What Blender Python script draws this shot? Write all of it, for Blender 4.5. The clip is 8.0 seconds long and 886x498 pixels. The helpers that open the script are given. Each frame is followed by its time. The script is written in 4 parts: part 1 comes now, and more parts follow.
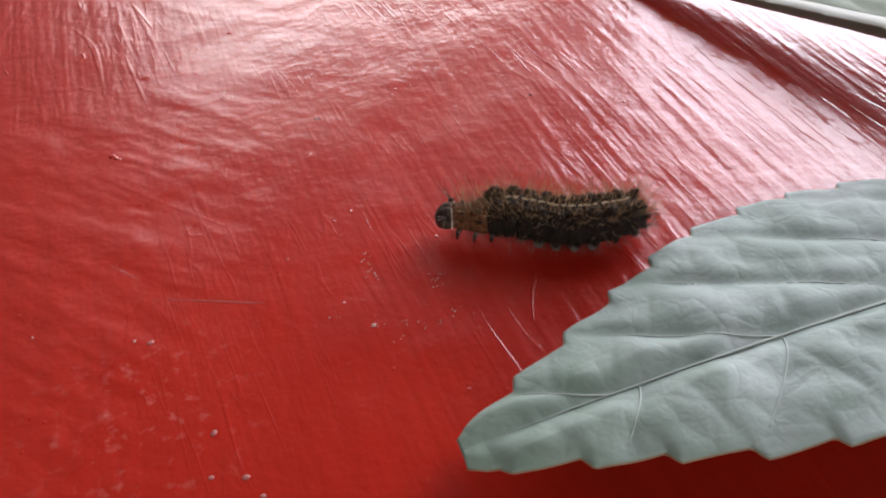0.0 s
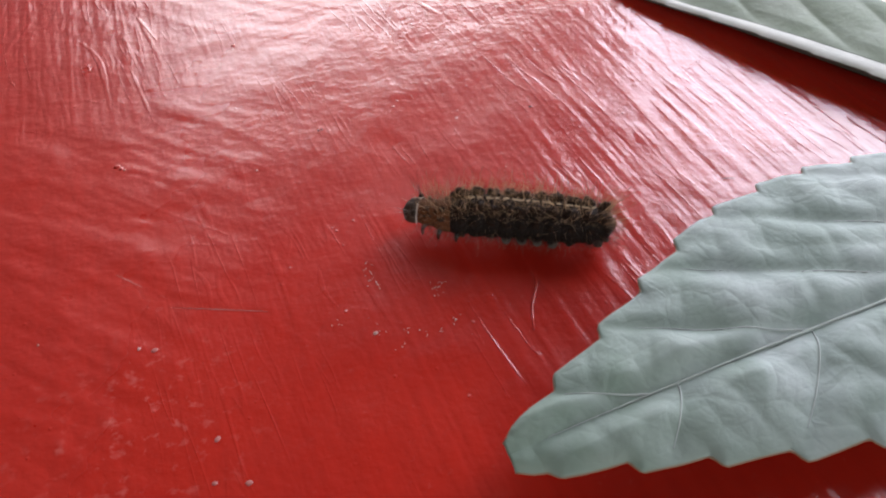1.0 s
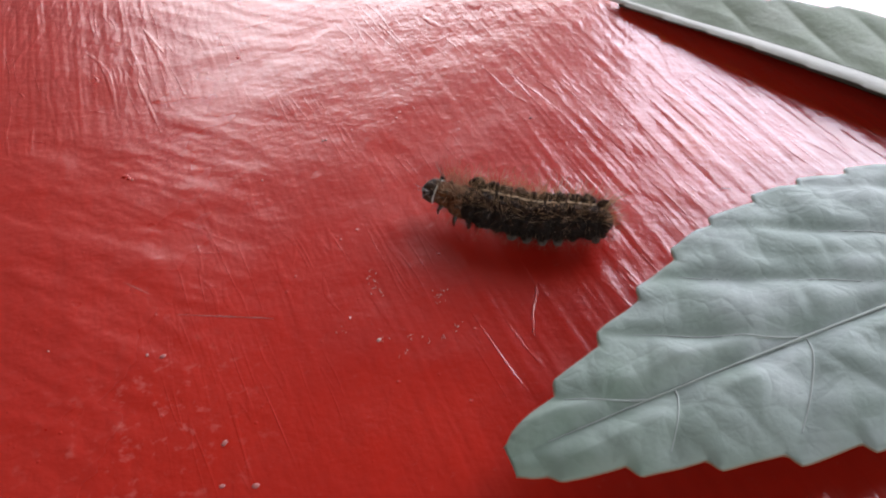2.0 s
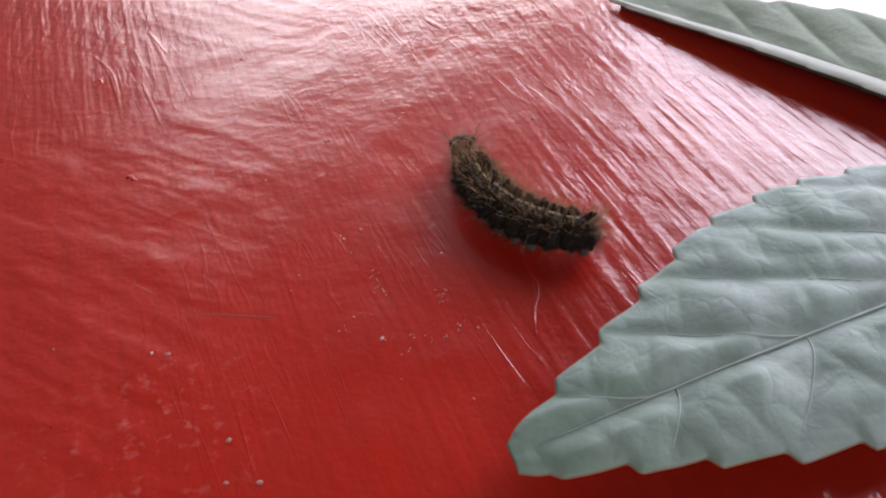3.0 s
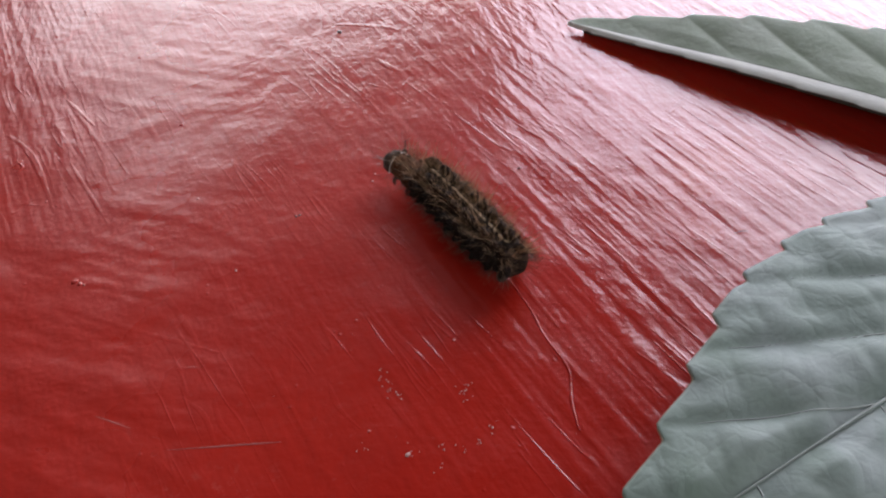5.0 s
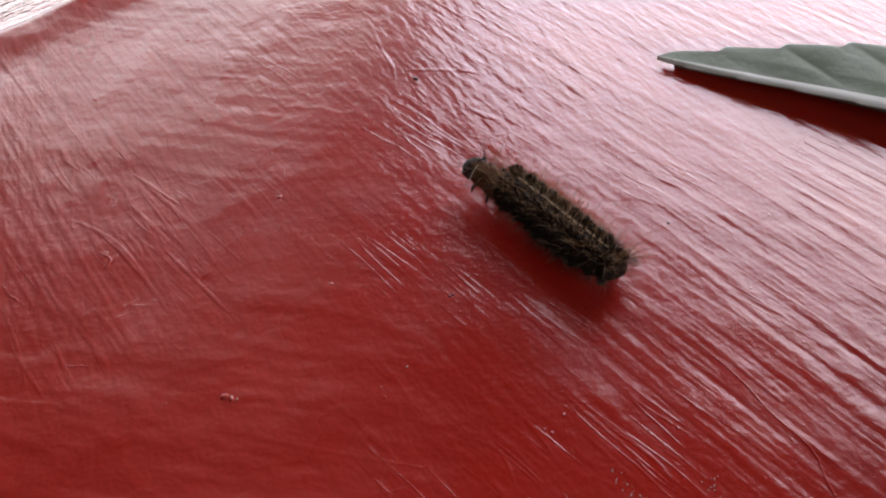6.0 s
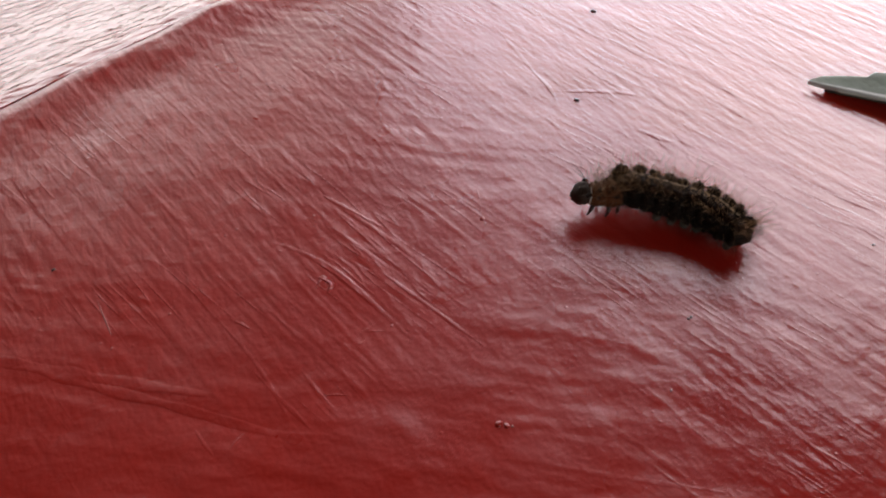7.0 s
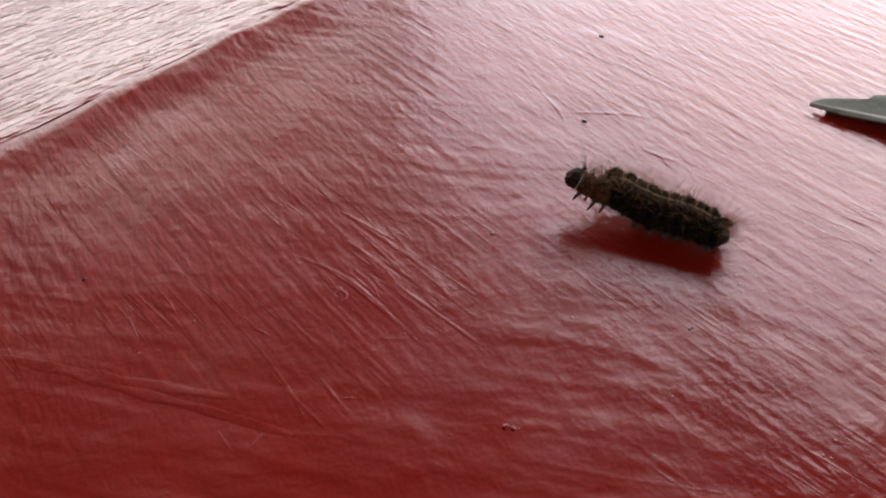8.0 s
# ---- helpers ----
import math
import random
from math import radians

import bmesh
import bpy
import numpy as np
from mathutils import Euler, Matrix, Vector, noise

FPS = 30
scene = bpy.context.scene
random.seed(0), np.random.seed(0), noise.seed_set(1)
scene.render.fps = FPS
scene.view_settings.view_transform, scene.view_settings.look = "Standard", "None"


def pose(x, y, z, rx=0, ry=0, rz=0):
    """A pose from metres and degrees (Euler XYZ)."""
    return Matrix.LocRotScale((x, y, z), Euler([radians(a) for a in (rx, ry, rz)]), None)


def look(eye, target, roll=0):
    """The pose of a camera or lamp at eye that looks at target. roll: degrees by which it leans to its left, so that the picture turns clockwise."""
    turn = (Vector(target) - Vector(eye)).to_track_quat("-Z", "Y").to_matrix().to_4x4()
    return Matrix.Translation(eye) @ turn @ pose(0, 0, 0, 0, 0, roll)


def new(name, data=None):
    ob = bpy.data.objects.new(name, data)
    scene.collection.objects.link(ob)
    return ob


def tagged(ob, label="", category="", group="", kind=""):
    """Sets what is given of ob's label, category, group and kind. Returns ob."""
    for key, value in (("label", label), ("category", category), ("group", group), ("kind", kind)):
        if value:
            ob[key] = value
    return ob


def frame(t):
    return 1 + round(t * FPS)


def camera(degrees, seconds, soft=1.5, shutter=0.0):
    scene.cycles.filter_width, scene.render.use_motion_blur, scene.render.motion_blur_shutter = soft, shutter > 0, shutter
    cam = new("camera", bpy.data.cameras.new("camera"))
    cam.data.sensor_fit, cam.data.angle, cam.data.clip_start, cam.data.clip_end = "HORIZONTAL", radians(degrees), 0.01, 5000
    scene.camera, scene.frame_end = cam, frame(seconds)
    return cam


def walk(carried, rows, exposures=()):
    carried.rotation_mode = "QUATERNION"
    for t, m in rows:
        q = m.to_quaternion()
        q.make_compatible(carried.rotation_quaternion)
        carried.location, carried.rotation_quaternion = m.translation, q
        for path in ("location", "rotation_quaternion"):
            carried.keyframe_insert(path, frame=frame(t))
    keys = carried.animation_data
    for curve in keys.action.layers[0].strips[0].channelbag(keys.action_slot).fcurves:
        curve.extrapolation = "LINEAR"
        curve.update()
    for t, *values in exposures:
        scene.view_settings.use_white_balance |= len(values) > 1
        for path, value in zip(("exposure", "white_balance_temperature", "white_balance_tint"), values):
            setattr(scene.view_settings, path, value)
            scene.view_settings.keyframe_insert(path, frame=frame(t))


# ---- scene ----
CM = 0.01


def eye(x, y, z, yaw, pitch, roll):
    """A camera pose from centimetres and degrees."""
    return pose(x * CM, y * CM, z * CM, 0, 0, yaw) @ pose(0, 0, 0, 90 + pitch) @ pose(0, 0, 0, 0, 0, roll)


cam = camera(56.75, 8.0, soft=2.2)
walk(cam, [
    (0.0, eye(0.000, 0.000, 6.000, 0.00, -44.96, -4.22)),
    (0.5, eye(-0.016, -0.057, 6.031, -0.21, -44.45, -4.07)),
    (1.0, eye(-0.007, -0.097, 6.045, -0.03, -44.07, -4.16)),
    (1.5, eye(-0.023, -0.174, 6.146, -0.11, -43.68, -4.03)),
    (3.0, eye(-0.043, -0.293, 6.163, 0.03, -43.15, -4.06)),
    (3.5, eye(-0.059, -0.315, 6.115, 0.51, -43.78, -4.11)),
    (4.0, eye(-0.055, -0.272, 6.086, 0.55, -44.10, -4.15)),
    (4.2, eye(-0.031, -0.322, 6.050, 0.79, -43.70, -4.50)),
    (5.3, eye(-2.024, 1.877, 6.341, -12.22, -43.80, -3.49)),
    (5.5, eye(-2.919, 2.306, 6.429, -13.92, -43.74, -2.89)),
    (5.7, eye(-3.036, 2.648, 6.413, -14.02, -43.78, -4.10)),
    (6.0, eye(-3.222, 2.881, 6.390, -17.06, -44.21, -2.76)),
    (6.2, eye(-3.987, 3.216, 6.360, -20.50, -43.69, -0.65)),
    (6.5, eye(-4.853, 3.721, 6.833, -21.19, -44.57, 0.26)),
    (6.7, eye(-5.359, 3.897, 6.779, -21.82, -43.85, 0.72)),
    (7.0, eye(-6.166, 4.093, 6.499, -23.01, -43.44, 1.16)),
    (7.2, eye(-6.192, 4.042, 6.413, -21.99, -43.36, 0.57)),
    (7.5, eye(-6.260, 3.870, 6.482, -21.50, -43.12, 0.42)),
    (8.0, eye(-6.266, 3.705, 6.687, -21.48, -41.76, 0.37)),
], exposures=[(0.0, 0.60, 6450, 10), (1.0, 0.65, 6250, 11), (3.0, 0.47, 6250, 11), (4.2, 0.37, 6250, 12), (5.5, -0.06, 6300, 13), (6.5, -0.31, 6550, 13), (8.0, -0.64, 6850, 14)])

# ---- light: overcast daylight through the two windows beyond the table, and an added south fill ----
SUN_AZ, SUN_EL = radians(60), radians(30)
world = bpy.data.worlds.new("sky")
scene.world = world
world.use_nodes = True
wn = world.node_tree.nodes
sky = wn.new("ShaderNodeTexSky")
sky.sky_type, sky.sun_disc = "NISHITA", False
sky.sun_elevation, sky.sun_rotation = SUN_EL, SUN_AZ
world.node_tree.links.new(sky.outputs[0], wn["Background"].inputs[0])
wn["Background"].inputs[1].default_value = 0.12

NORTH_Y, EAST_X = 0.76, 0.62       # inner faces of the two window walls, in the room's own axes
NORTH_WIN = (0.07, 0.585, 0.0, 0.39)       # x0, x1, z0, z1
EAST_WIN = (0.06, 0.752, 0.02, 0.64)       # y0, y1, z0, z1
SOUTH_FILL = (-1.5, 0.3, 0.1, 1.5)         # x0, x1, z0, z1: unseen fill opening added in the wall behind the camera
ROOM = pose(0, 0, 0, 0, 0, 25)             # the room stands askew to the table


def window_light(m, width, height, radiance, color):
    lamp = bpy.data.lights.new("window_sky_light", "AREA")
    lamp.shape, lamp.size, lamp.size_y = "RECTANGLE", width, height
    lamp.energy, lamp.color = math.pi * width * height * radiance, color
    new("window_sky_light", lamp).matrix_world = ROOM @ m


x0, x1, z0, z1 = NORTH_WIN
window_light(pose((x0 + x1) / 2, NORTH_Y + 0.012, (z0 + z1) / 2, -90, 0, 0), x1 - x0, z1 - z0, 4.2, (1.0, 0.98, 0.97))
y0, y1, z0, z1 = EAST_WIN
window_light(pose(EAST_X + 0.012, (y0 + y1) / 2, (z0 + z1) / 2, 0, 90, 0), z1 - z0, y1 - y0, 5.5, (0.91, 0.90, 1.0))
# added fill from behind the camera, to soften shadows on the near side
x0, x1, z0, z1 = SOUTH_FILL
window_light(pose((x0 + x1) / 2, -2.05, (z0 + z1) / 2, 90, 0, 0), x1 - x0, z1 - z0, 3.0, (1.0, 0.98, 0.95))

sun = new("sun", bpy.data.lights.new("sun", "SUN"))
sun.data.energy, sun.data.angle, sun.data.color = 0.5, radians(60), (1.0, 0.96, 0.9)
sun.matrix_world = look((0, 0, 3), (-math.sin(SUN_AZ) * math.cos(SUN_EL), -math.cos(SUN_AZ) * math.cos(SUN_EL), 3 - math.sin(SUN_EL)))


# ---- material helpers ----
class Nodes:
    """A small wrapper to write node materials shortly."""

    def __init__(self, name):
        self.mat = bpy.data.materials.new(name)
        self.mat.use_nodes = True
        self.tree = self.mat.node_tree
        self.bsdf = self.tree.nodes["Principled BSDF"]

    def add(self, kind, **values):
        node = self.tree.nodes.new("ShaderNode" + kind)
        for key, value in values.items():
            if key in node.inputs:
                node.inputs[key].default_value = value
        return node

    def link(self, a, b):
        self.tree.links.new(a, b)

    def coords(self, scale=(1, 1, 1), turn=0.0, generated=False):
        tc = self.add("TexCoord")
        rot = self.add("Mapping")
        rot.inputs["Rotation"].default_value = (0, 0, radians(turn))
        mp = self.add("Mapping")
        mp.inputs["Scale"].default_value = scale
        self.link(tc.outputs["Generated" if generated else "Object"], rot.inputs[0])
        self.link(rot.outputs[0], mp.inputs[0])
        return mp.outputs[0]

    def noise(self, vec, scale=1.0, detail=3.0, rough=0.5, warp=0.0):
        n = self.add("TexNoise", Scale=scale, Detail=detail, Roughness=rough, Distortion=warp)
        self.link(vec, n.inputs["Vector"])
        return n.outputs["Fac"]

    def ramp(self, fac, stops):
        r = self.add("ValToRGB")
        els = r.color_ramp.elements
        while len(els) < len(stops):
            els.new(0.5)
        for el, (at, col) in zip(els, stops):
            el.position, el.color = at, (*col, 1) if len(col) == 3 else col
        self.link(fac, r.inputs[0])
        return r.outputs[0]

    def math(self, op, a, b=None):
        m = self.add("Math")
        m.operation = op
        for i, v in enumerate((a, b)):
            if v is None:
                continue
            if isinstance(v, (int, float)):
                m.inputs[i].default_value = v
            else:
                self.link(v, m.inputs[i])
        return m.outputs[0]

    def mix(self, fac, a, b, mode="MIX"):
        m = self.add("Mix")
        m.data_type, m.blend_type = "RGBA", mode
        for sock, v in ((m.inputs[0], fac), (m.inputs[6], a), (m.inputs[7], b)):
            if isinstance(v, (int, float)):
                sock.default_value = v
            elif isinstance(v, tuple):
                sock.default_value = (*v, 1)
            else:
                self.link(v, sock)
        return m.outputs[2]

    def bump(self, height, distance, normal=None, strength=1.0):
        b = self.add("Bump", Strength=strength, Distance=distance)
        self.link(height, b.inputs["Height"])
        if normal is not None:
            self.link(normal, b.inputs["Normal"])
        return b.outputs[0]

    def set(self, **values):
        for key, v in values.items():
            sock = self.bsdf.inputs[key.replace("_", " ")]
            if isinstance(v, (int, float)):
                sock.default_value = v
            elif isinstance(v, tuple):
                sock.default_value = (*v, 1) if len(v) == 3 else v
            else:
                self.link(v, sock)
        return self.mat


STROKE = 70.0     # degrees by which the brush strokes run off the x axis (clockwise)


def red_paint(name, stroke, relief=1.0, worn=1.0, haze=0.072, coat=1.56):
    n = Nodes(name)
    iso = n.coords()
    along = n.coords((130, 1300, 1), stroke)
    wide = n.coords((45, 740, 1), stroke + 2)
    cross = n.coords((70, 330, 1), 33)
    fine = n.noise(along, 1.0, 3.0, 0.55, 0.2)
    broad = n.noise(wide, 1.0, 1.6, 0.45, 0.15)
    crossed = n.noise(cross, 1.0, 1.0, 0.4, 0.3)
    dents = n.noise(iso, 200, 2.5, 0.5, 0.3)
    ripple = n.noise(n.coords((175, 690, 1), stroke + 16), 1.0, 2.0, 0.5, 0.3)
    grain = n.noise(iso, 1900, 3.0, 0.6)
    patch = n.ramp(n.noise(iso, 26, 2.0, 0.5), [(0.38, (0, 0, 0)), (0.62, (1, 1, 1))])
    sep = n.add("SeparateXYZ")
    n.link(n.add("TexCoord").outputs["Object"], sep.inputs[0])
    off = n.math("ADD", sep.outputs[0], 0.016)
    away = n.math("MAXIMUM", n.math("MULTIPLY", off, 24.0), n.math("MULTIPLY", off, -19.0))
    rough_side = n.math("ADD", away, n.math("MULTIPLY", sep.outputs[1], 2.2))
    rough_side = n.math("ADD", rough_side, n.math("MULTIPLY", n.math("SUBTRACT", n.noise(iso, 70, 2.0), 0.5), 0.8))
    rough_side = n.math("MINIMUM", n.math("MAXIMUM", rough_side, 0.40), 1.0)
    # the strokes are rubbed smooth on the near left part of the board
    kept = n.math("MULTIPLY", n.math("SUBTRACT", sep.outputs[1], 0.080), 50.0)
    kept = n.math("MAXIMUM", kept, n.math("MULTIPLY", n.math("ADD", sep.outputs[0], 0.040), 45.0))
    kept = n.math("ADD", kept, n.math("MULTIPLY", n.math("SUBTRACT", n.noise(iso, 90, 2.0), 0.5), 0.9))
    kept = n.math("MINIMUM", n.math("MAXIMUM", kept, 0.12), 1.0)
    rough_side = n.math("MULTIPLY", rough_side, kept)
    soft_dents = n.math("MULTIPLY", n.noise(n.coords((75, 150, 1), stroke - 45), 1.0, 2.0, 0.5, 0.3), n.math("SUBTRACT", 1.12, kept))
    strokes = n.math("ADD", n.math("MULTIPLY", fine, 0.12), broad)
    strokes = n.math("MULTIPLY", strokes, rough_side)
    # sagging, wrinkled paint on the far right part of the board
    sag = n.math("MULTIPLY", n.math("SUBTRACT", sep.outputs[1], 0.084), 40.0)
    sag = n.math("MULTIPLY", n.math("MINIMUM", n.math("MAXIMUM", sag, 0.0), 1.0), n.math("MINIMUM", n.math("MAXIMUM", n.math("MULTIPLY", n.math("ADD", sep.outputs[0], 0.022), 50.0), 0.0), 1.0))
    # long straight strokes rule the middle and right of the board, cross strokes its left
    ruled = n.math("MINIMUM", n.math("MAXIMUM", n.math("MULTIPLY", n.math("ADD", sep.outputs[0], 0.034), 45.0), 0.0), 1.0)
    ripple = n.math("MULTIPLY", ripple, n.math("SUBTRACT", 1.0, n.math("MULTIPLY", ruled, 0.55)))
    ripple = n.math("MULTIPLY", ripple, n.math("ADD", rough_side, n.math("MULTIPLY", sag, 1.4)))
    # thicker, more uneven paint towards the joint with the next board
    thick = n.math("MINIMUM", n.math("MAXIMUM", n.math("MULTIPLY", n.math("SUBTRACT", sep.outputs[1], 0.104), 45.0), 0.0), 1.0)
    ripple = n.math("MULTIPLY", ripple, n.math("ADD", n.math("MULTIPLY", thick, 1.3), 1.0))
    strokes = n.math("MULTIPLY", strokes, n.math("ADD", n.math("MULTIPLY", thick, 0.5), 1.0))
    strokes = n.math("MULTIPLY", strokes, n.math("ADD", n.math("MULTIPLY", patch, 0.6), 0.5))
    strokes = n.math("MULTIPLY", strokes, n.math("ADD", n.math("MULTIPLY", n.math("SUBTRACT", ruled, n.math("MULTIPLY", sag, 1.3)), 0.55), 1.0))
    crossed = n.math("MULTIPLY", crossed, n.math("SUBTRACT", 1.15, patch))
    crossed = n.math("MULTIPLY", crossed, n.math("SUBTRACT", 1.0, n.math("MULTIPLY", ruled, 0.8)))
    nib = n.add("TexVoronoi", Scale=620.0)
    n.link(iso, nib.inputs["Vector"])
    nibs = n.ramp(nib.outputs["Distance"], [(0.03, (1, 1, 1)), (0.13, (0, 0, 0))])
    pick = n.ramp(n.noise(iso, 150, 2.0), [(0.50, (0, 0, 0)), (0.66, (1, 1, 1))])
    nibs = n.math("MULTIPLY", nibs, pick)
    line_noise = n.noise(n.coords((38, 420, 1), stroke - 2), 1.0, 2.0, 0.5, 0.1)
    lines = n.ramp(line_noise, [(0.47, (0, 0, 0)), (0.50, (1, 1, 1)), (0.53, (0, 0, 0))])
    here = n.ramp(n.noise(iso, 60, 2.0, 0.5), [(0.48, (0.05, 0.05, 0.05)), (0.66, (1, 1, 1))])
    lines = n.math("MULTIPLY", n.math("MULTIPLY", lines, here), kept)
    nrm = n.bump(dents, 0.00008 * relief)
    nrm = n.bump(soft_dents, 0.00045, nrm)
    nrm = n.bump(n.noise(iso, 80, 2.0, 0.45, 0.4), 0.00030, nrm)
    nrm = n.bump(lines, 0.000028 * relief, nrm)
    nrm = n.bump(ripple, 0.00007 * relief, nrm)
    nrm = n.bump(strokes, 0.00012 * relief, nrm)
    nrm = n.bump(crossed, 0.00020, nrm)
    nrm = n.bump(nibs, 0.00004, nrm)
    nrm = n.bump(n.noise(iso, 850, 1.5, 0.5, 0.2), 0.00005, nrm)
    nrm = n.bump(grain, 0.00002, nrm)
    tone = n.ramp(n.noise(iso, 45, 4.0, 0.6), [(0.3, (0.345, 0.0108, 0.0046)), (0.7, (0.40, 0.0150, 0.0064))])
    streak = n.ramp(broad, [(0.35, (0.95, 0.94, 0.93)), (0.65, (1.02, 1.02, 1.02))])
    col = n.mix(1.0, tone, streak, "MULTIPLY")
    dust = n.ramp(n.noise(iso, 900, 4.0, 0.7), [(0.62, (0, 0, 0)), (0.80, (1, 1, 1))])
    col = n.mix(n.math("MULTIPLY", dust, 0.06), col, (0.5, 0.42, 0.4))
    spot = n.add("VectorMath")
    spot.operation = "DISTANCE"
    n.link(iso, spot.inputs[0])
    spot.inputs[1].default_value = (-0.029, 0.043, 0.0)
    near_spot = n.ramp(n.math("MULTIPLY", spot.outputs["Value"], 40.0), [(0.15, (1, 1, 1)), (0.6, (0, 0, 0))])
    chalk = n.ramp(n.noise(iso, 560, 4.0, 0.65, 0.2), [(0.56, (0, 0, 0)), (0.70, (1, 1, 1))])
    chalk = n.math("MULTIPLY", chalk, near_spot)
    col = n.mix(n.math("MULTIPLY", chalk, 0.35), col, (0.62, 0.20, 0.17))
    rough = n.math("ADD", n.math("MULTIPLY", n.noise(iso, 120, 3.0), 0.16), 0.30)
    crisp = n.math("ADD", n.math("MULTIPLY", n.noise(iso, 95, 3.0), 0.20), haze)
    dull = n.math("MINIMUM", n.math("MAXIMUM", n.math("MULTIPLY", off, -5.5), 0.0), 0.12)
    crisp = n.math("ADD", crisp, n.math("MULTIPLY", n.math("ADD", dull, 0.02), worn))
    crisp = n.math("MULTIPLY", crisp, n.math("SUBTRACT", 1.0, n.math("MULTIPLY", sag, 0.25)))
    return n.set(Base_Color=col, Roughness=rough, Normal=nrm, IOR=1.37, Specular_IOR_Level=0.04, Coat_Weight=1.0, Coat_IOR=coat, Coat_Roughness=crisp, Coat_Normal=nrm)


def plain_wall(name, rgb):
    n = Nodes(name)
    iso = n.coords()
    col = n.mix(n.noise(iso, 6, 4.0, 0.6), rgb, tuple(0.8 * c for c in rgb))
    return n.set(Base_Color=col, Roughness=0.85, Normal=n.bump(n.noise(iso, 160, 4.0), 0.001))


def leaf_skin(name, pale, deep, edge, clear=0.22, tip=0.0, quilt=0.00003):
    n = Nodes(name)
    iso = n.coords()
    blotch = n.noise(iso, 130, 4.0, 0.6)
    warp = n.add("TexNoise", Scale=170.0, Detail=2.0)
    n.link(iso, warp.inputs["Vector"])
    shift = n.add("VectorMath")
    shift.operation = "MULTIPLY_ADD"
    n.link(warp.outputs["Color"], shift.inputs[0])
    shift.inputs[1].default_value = (0.0035, 0.0035, 0.0035)
    n.link(iso, shift.inputs[2])
    net = n.add("TexVoronoi", Scale=300.0)
    net.feature = "DISTANCE_TO_EDGE"
    n.link(shift.outputs[0], net.inputs["Vector"])
    small = n.add("TexVoronoi", Scale=950.0)
    small.feature = "DISTANCE_TO_EDGE"
    n.link(shift.outputs[0], small.inputs["Vector"])
    puffs = n.ramp(net.outputs["Distance"], [(0.0, (0, 0, 0)), (0.25, (0.7, 0.7, 0.7)), (0.6, (1, 1, 1))])
    cells = n.ramp(small.outputs["Distance"], [(0.0, (0, 0, 0)), (0.25, (1, 1, 1))])
    veins = n.ramp(net.outputs["Distance"], [(0.0, (1, 1, 1)), (0.16, (0, 0, 0))])
    speck = n.noise(iso, 2600, 3.0, 0.7)
    col = n.mix(n.ramp(blotch, [(0.35, (0, 0, 0)), (0.65, (1, 1, 1))]), deep, pale)
    col = n.mix(n.math("MULTIPLY", veins, 0.06), col, edge)
    if tip:
        sep = n.add("SeparateXYZ")
        n.link(n.add("TexCoord").outputs["Object"], sep.inputs[0])
        # darker, greener tint that grows towards the tip, broken up by noise
        tip_tint = n.math("SUBTRACT", 1.0, n.math("MULTIPLY", sep.outputs[0], 34.0))
        tip_tint = n.math("ADD", tip_tint, n.math("MULTIPLY", n.math("SUBTRACT", n.noise(iso, 160, 3.0), 0.5), 1.4))
        tip_tint = n.math("MINIMUM", n.math("MAXIMUM", tip_tint, 0.0), 1.0)
        col = n.mix(n.math("MULTIPLY", tip_tint, tip), col, (0.15, 0.23, 0.15))
    col = n.mix(n.math("MULTIPLY", speck, 0.22), col, tuple(0.6 * c for c in pale))
    nrm = n.bump(n.noise(iso, 260, 3.0, 0.55), 0.00016)
    nrm = n.bump(puffs, quilt, nrm)
    nrm = n.bump(cells, 0.00001, nrm)
    nrm = n.bump(speck, 0.00002, nrm)
    mat = n.set(Base_Color=col, Roughness=0.62, Normal=nrm, Specular_IOR_Level=0.35)
    thin = n.add("BsdfTranslucent")
    n.link(n.mix(1.0, col, (0.55, 0.80, 0.30), "MULTIPLY"), thin.inputs["Color"])
    both = n.add("MixShader", Fac=clear)
    n.link(n.bsdf.outputs[0], both.inputs[1])
    n.link(thin.outputs[0], both.inputs[2])
    n.link(both.outputs[0], n.tree.nodes["Material Output"].inputs["Surface"])
    return mat


def body_skin(name, dark, light, amount):
    n = Nodes(name)
    iso = n.coords()
    m = n.noise(iso, 2600, 4.0, 0.65)
    col = n.mix(n.ramp(m, [(amount, (0, 0, 0)), (amount + 0.12, (1, 1, 1))]), dark, light)
    return n.set(Base_Color=col, Roughness=0.75, Specular_IOR_Level=0.10, Normal=n.bump(n.noise(iso, 3800, 3.0), 0.00012))


def hair_stuff(name, rgb, rgb2, clear):
    n = Nodes(name)
    info = n.add("NewGeometry")
    col = n.mix(info.outputs["Random Per Island"], rgb, rgb2)
    mat = n.set(Base_Color=col, Roughness=0.45)
    thin = n.add("BsdfTranslucent")
    n.link(col, thin.inputs["Color"])
    both = n.add("MixShader", Fac=clear)
    n.link(n.bsdf.outputs[0], both.inputs[1])
    n.link(thin.outputs[0], both.inputs[2])
    n.link(both.outputs[0], n.tree.nodes["Material Output"].inputs["Surface"])
    return mat


def simple(name, rgb, rough=0.5, grain=900.0, vary=0.7):
    n = Nodes(name)
    col = n.mix(n.noise(n.coords(), grain, 3.0, 0.6), rgb, tuple(vary * c for c in rgb))
    return n.set(Base_Color=col, Roughness=rough, Normal=n.bump(n.noise(n.coords(), grain * 1.5, 2.0), 0.00003))


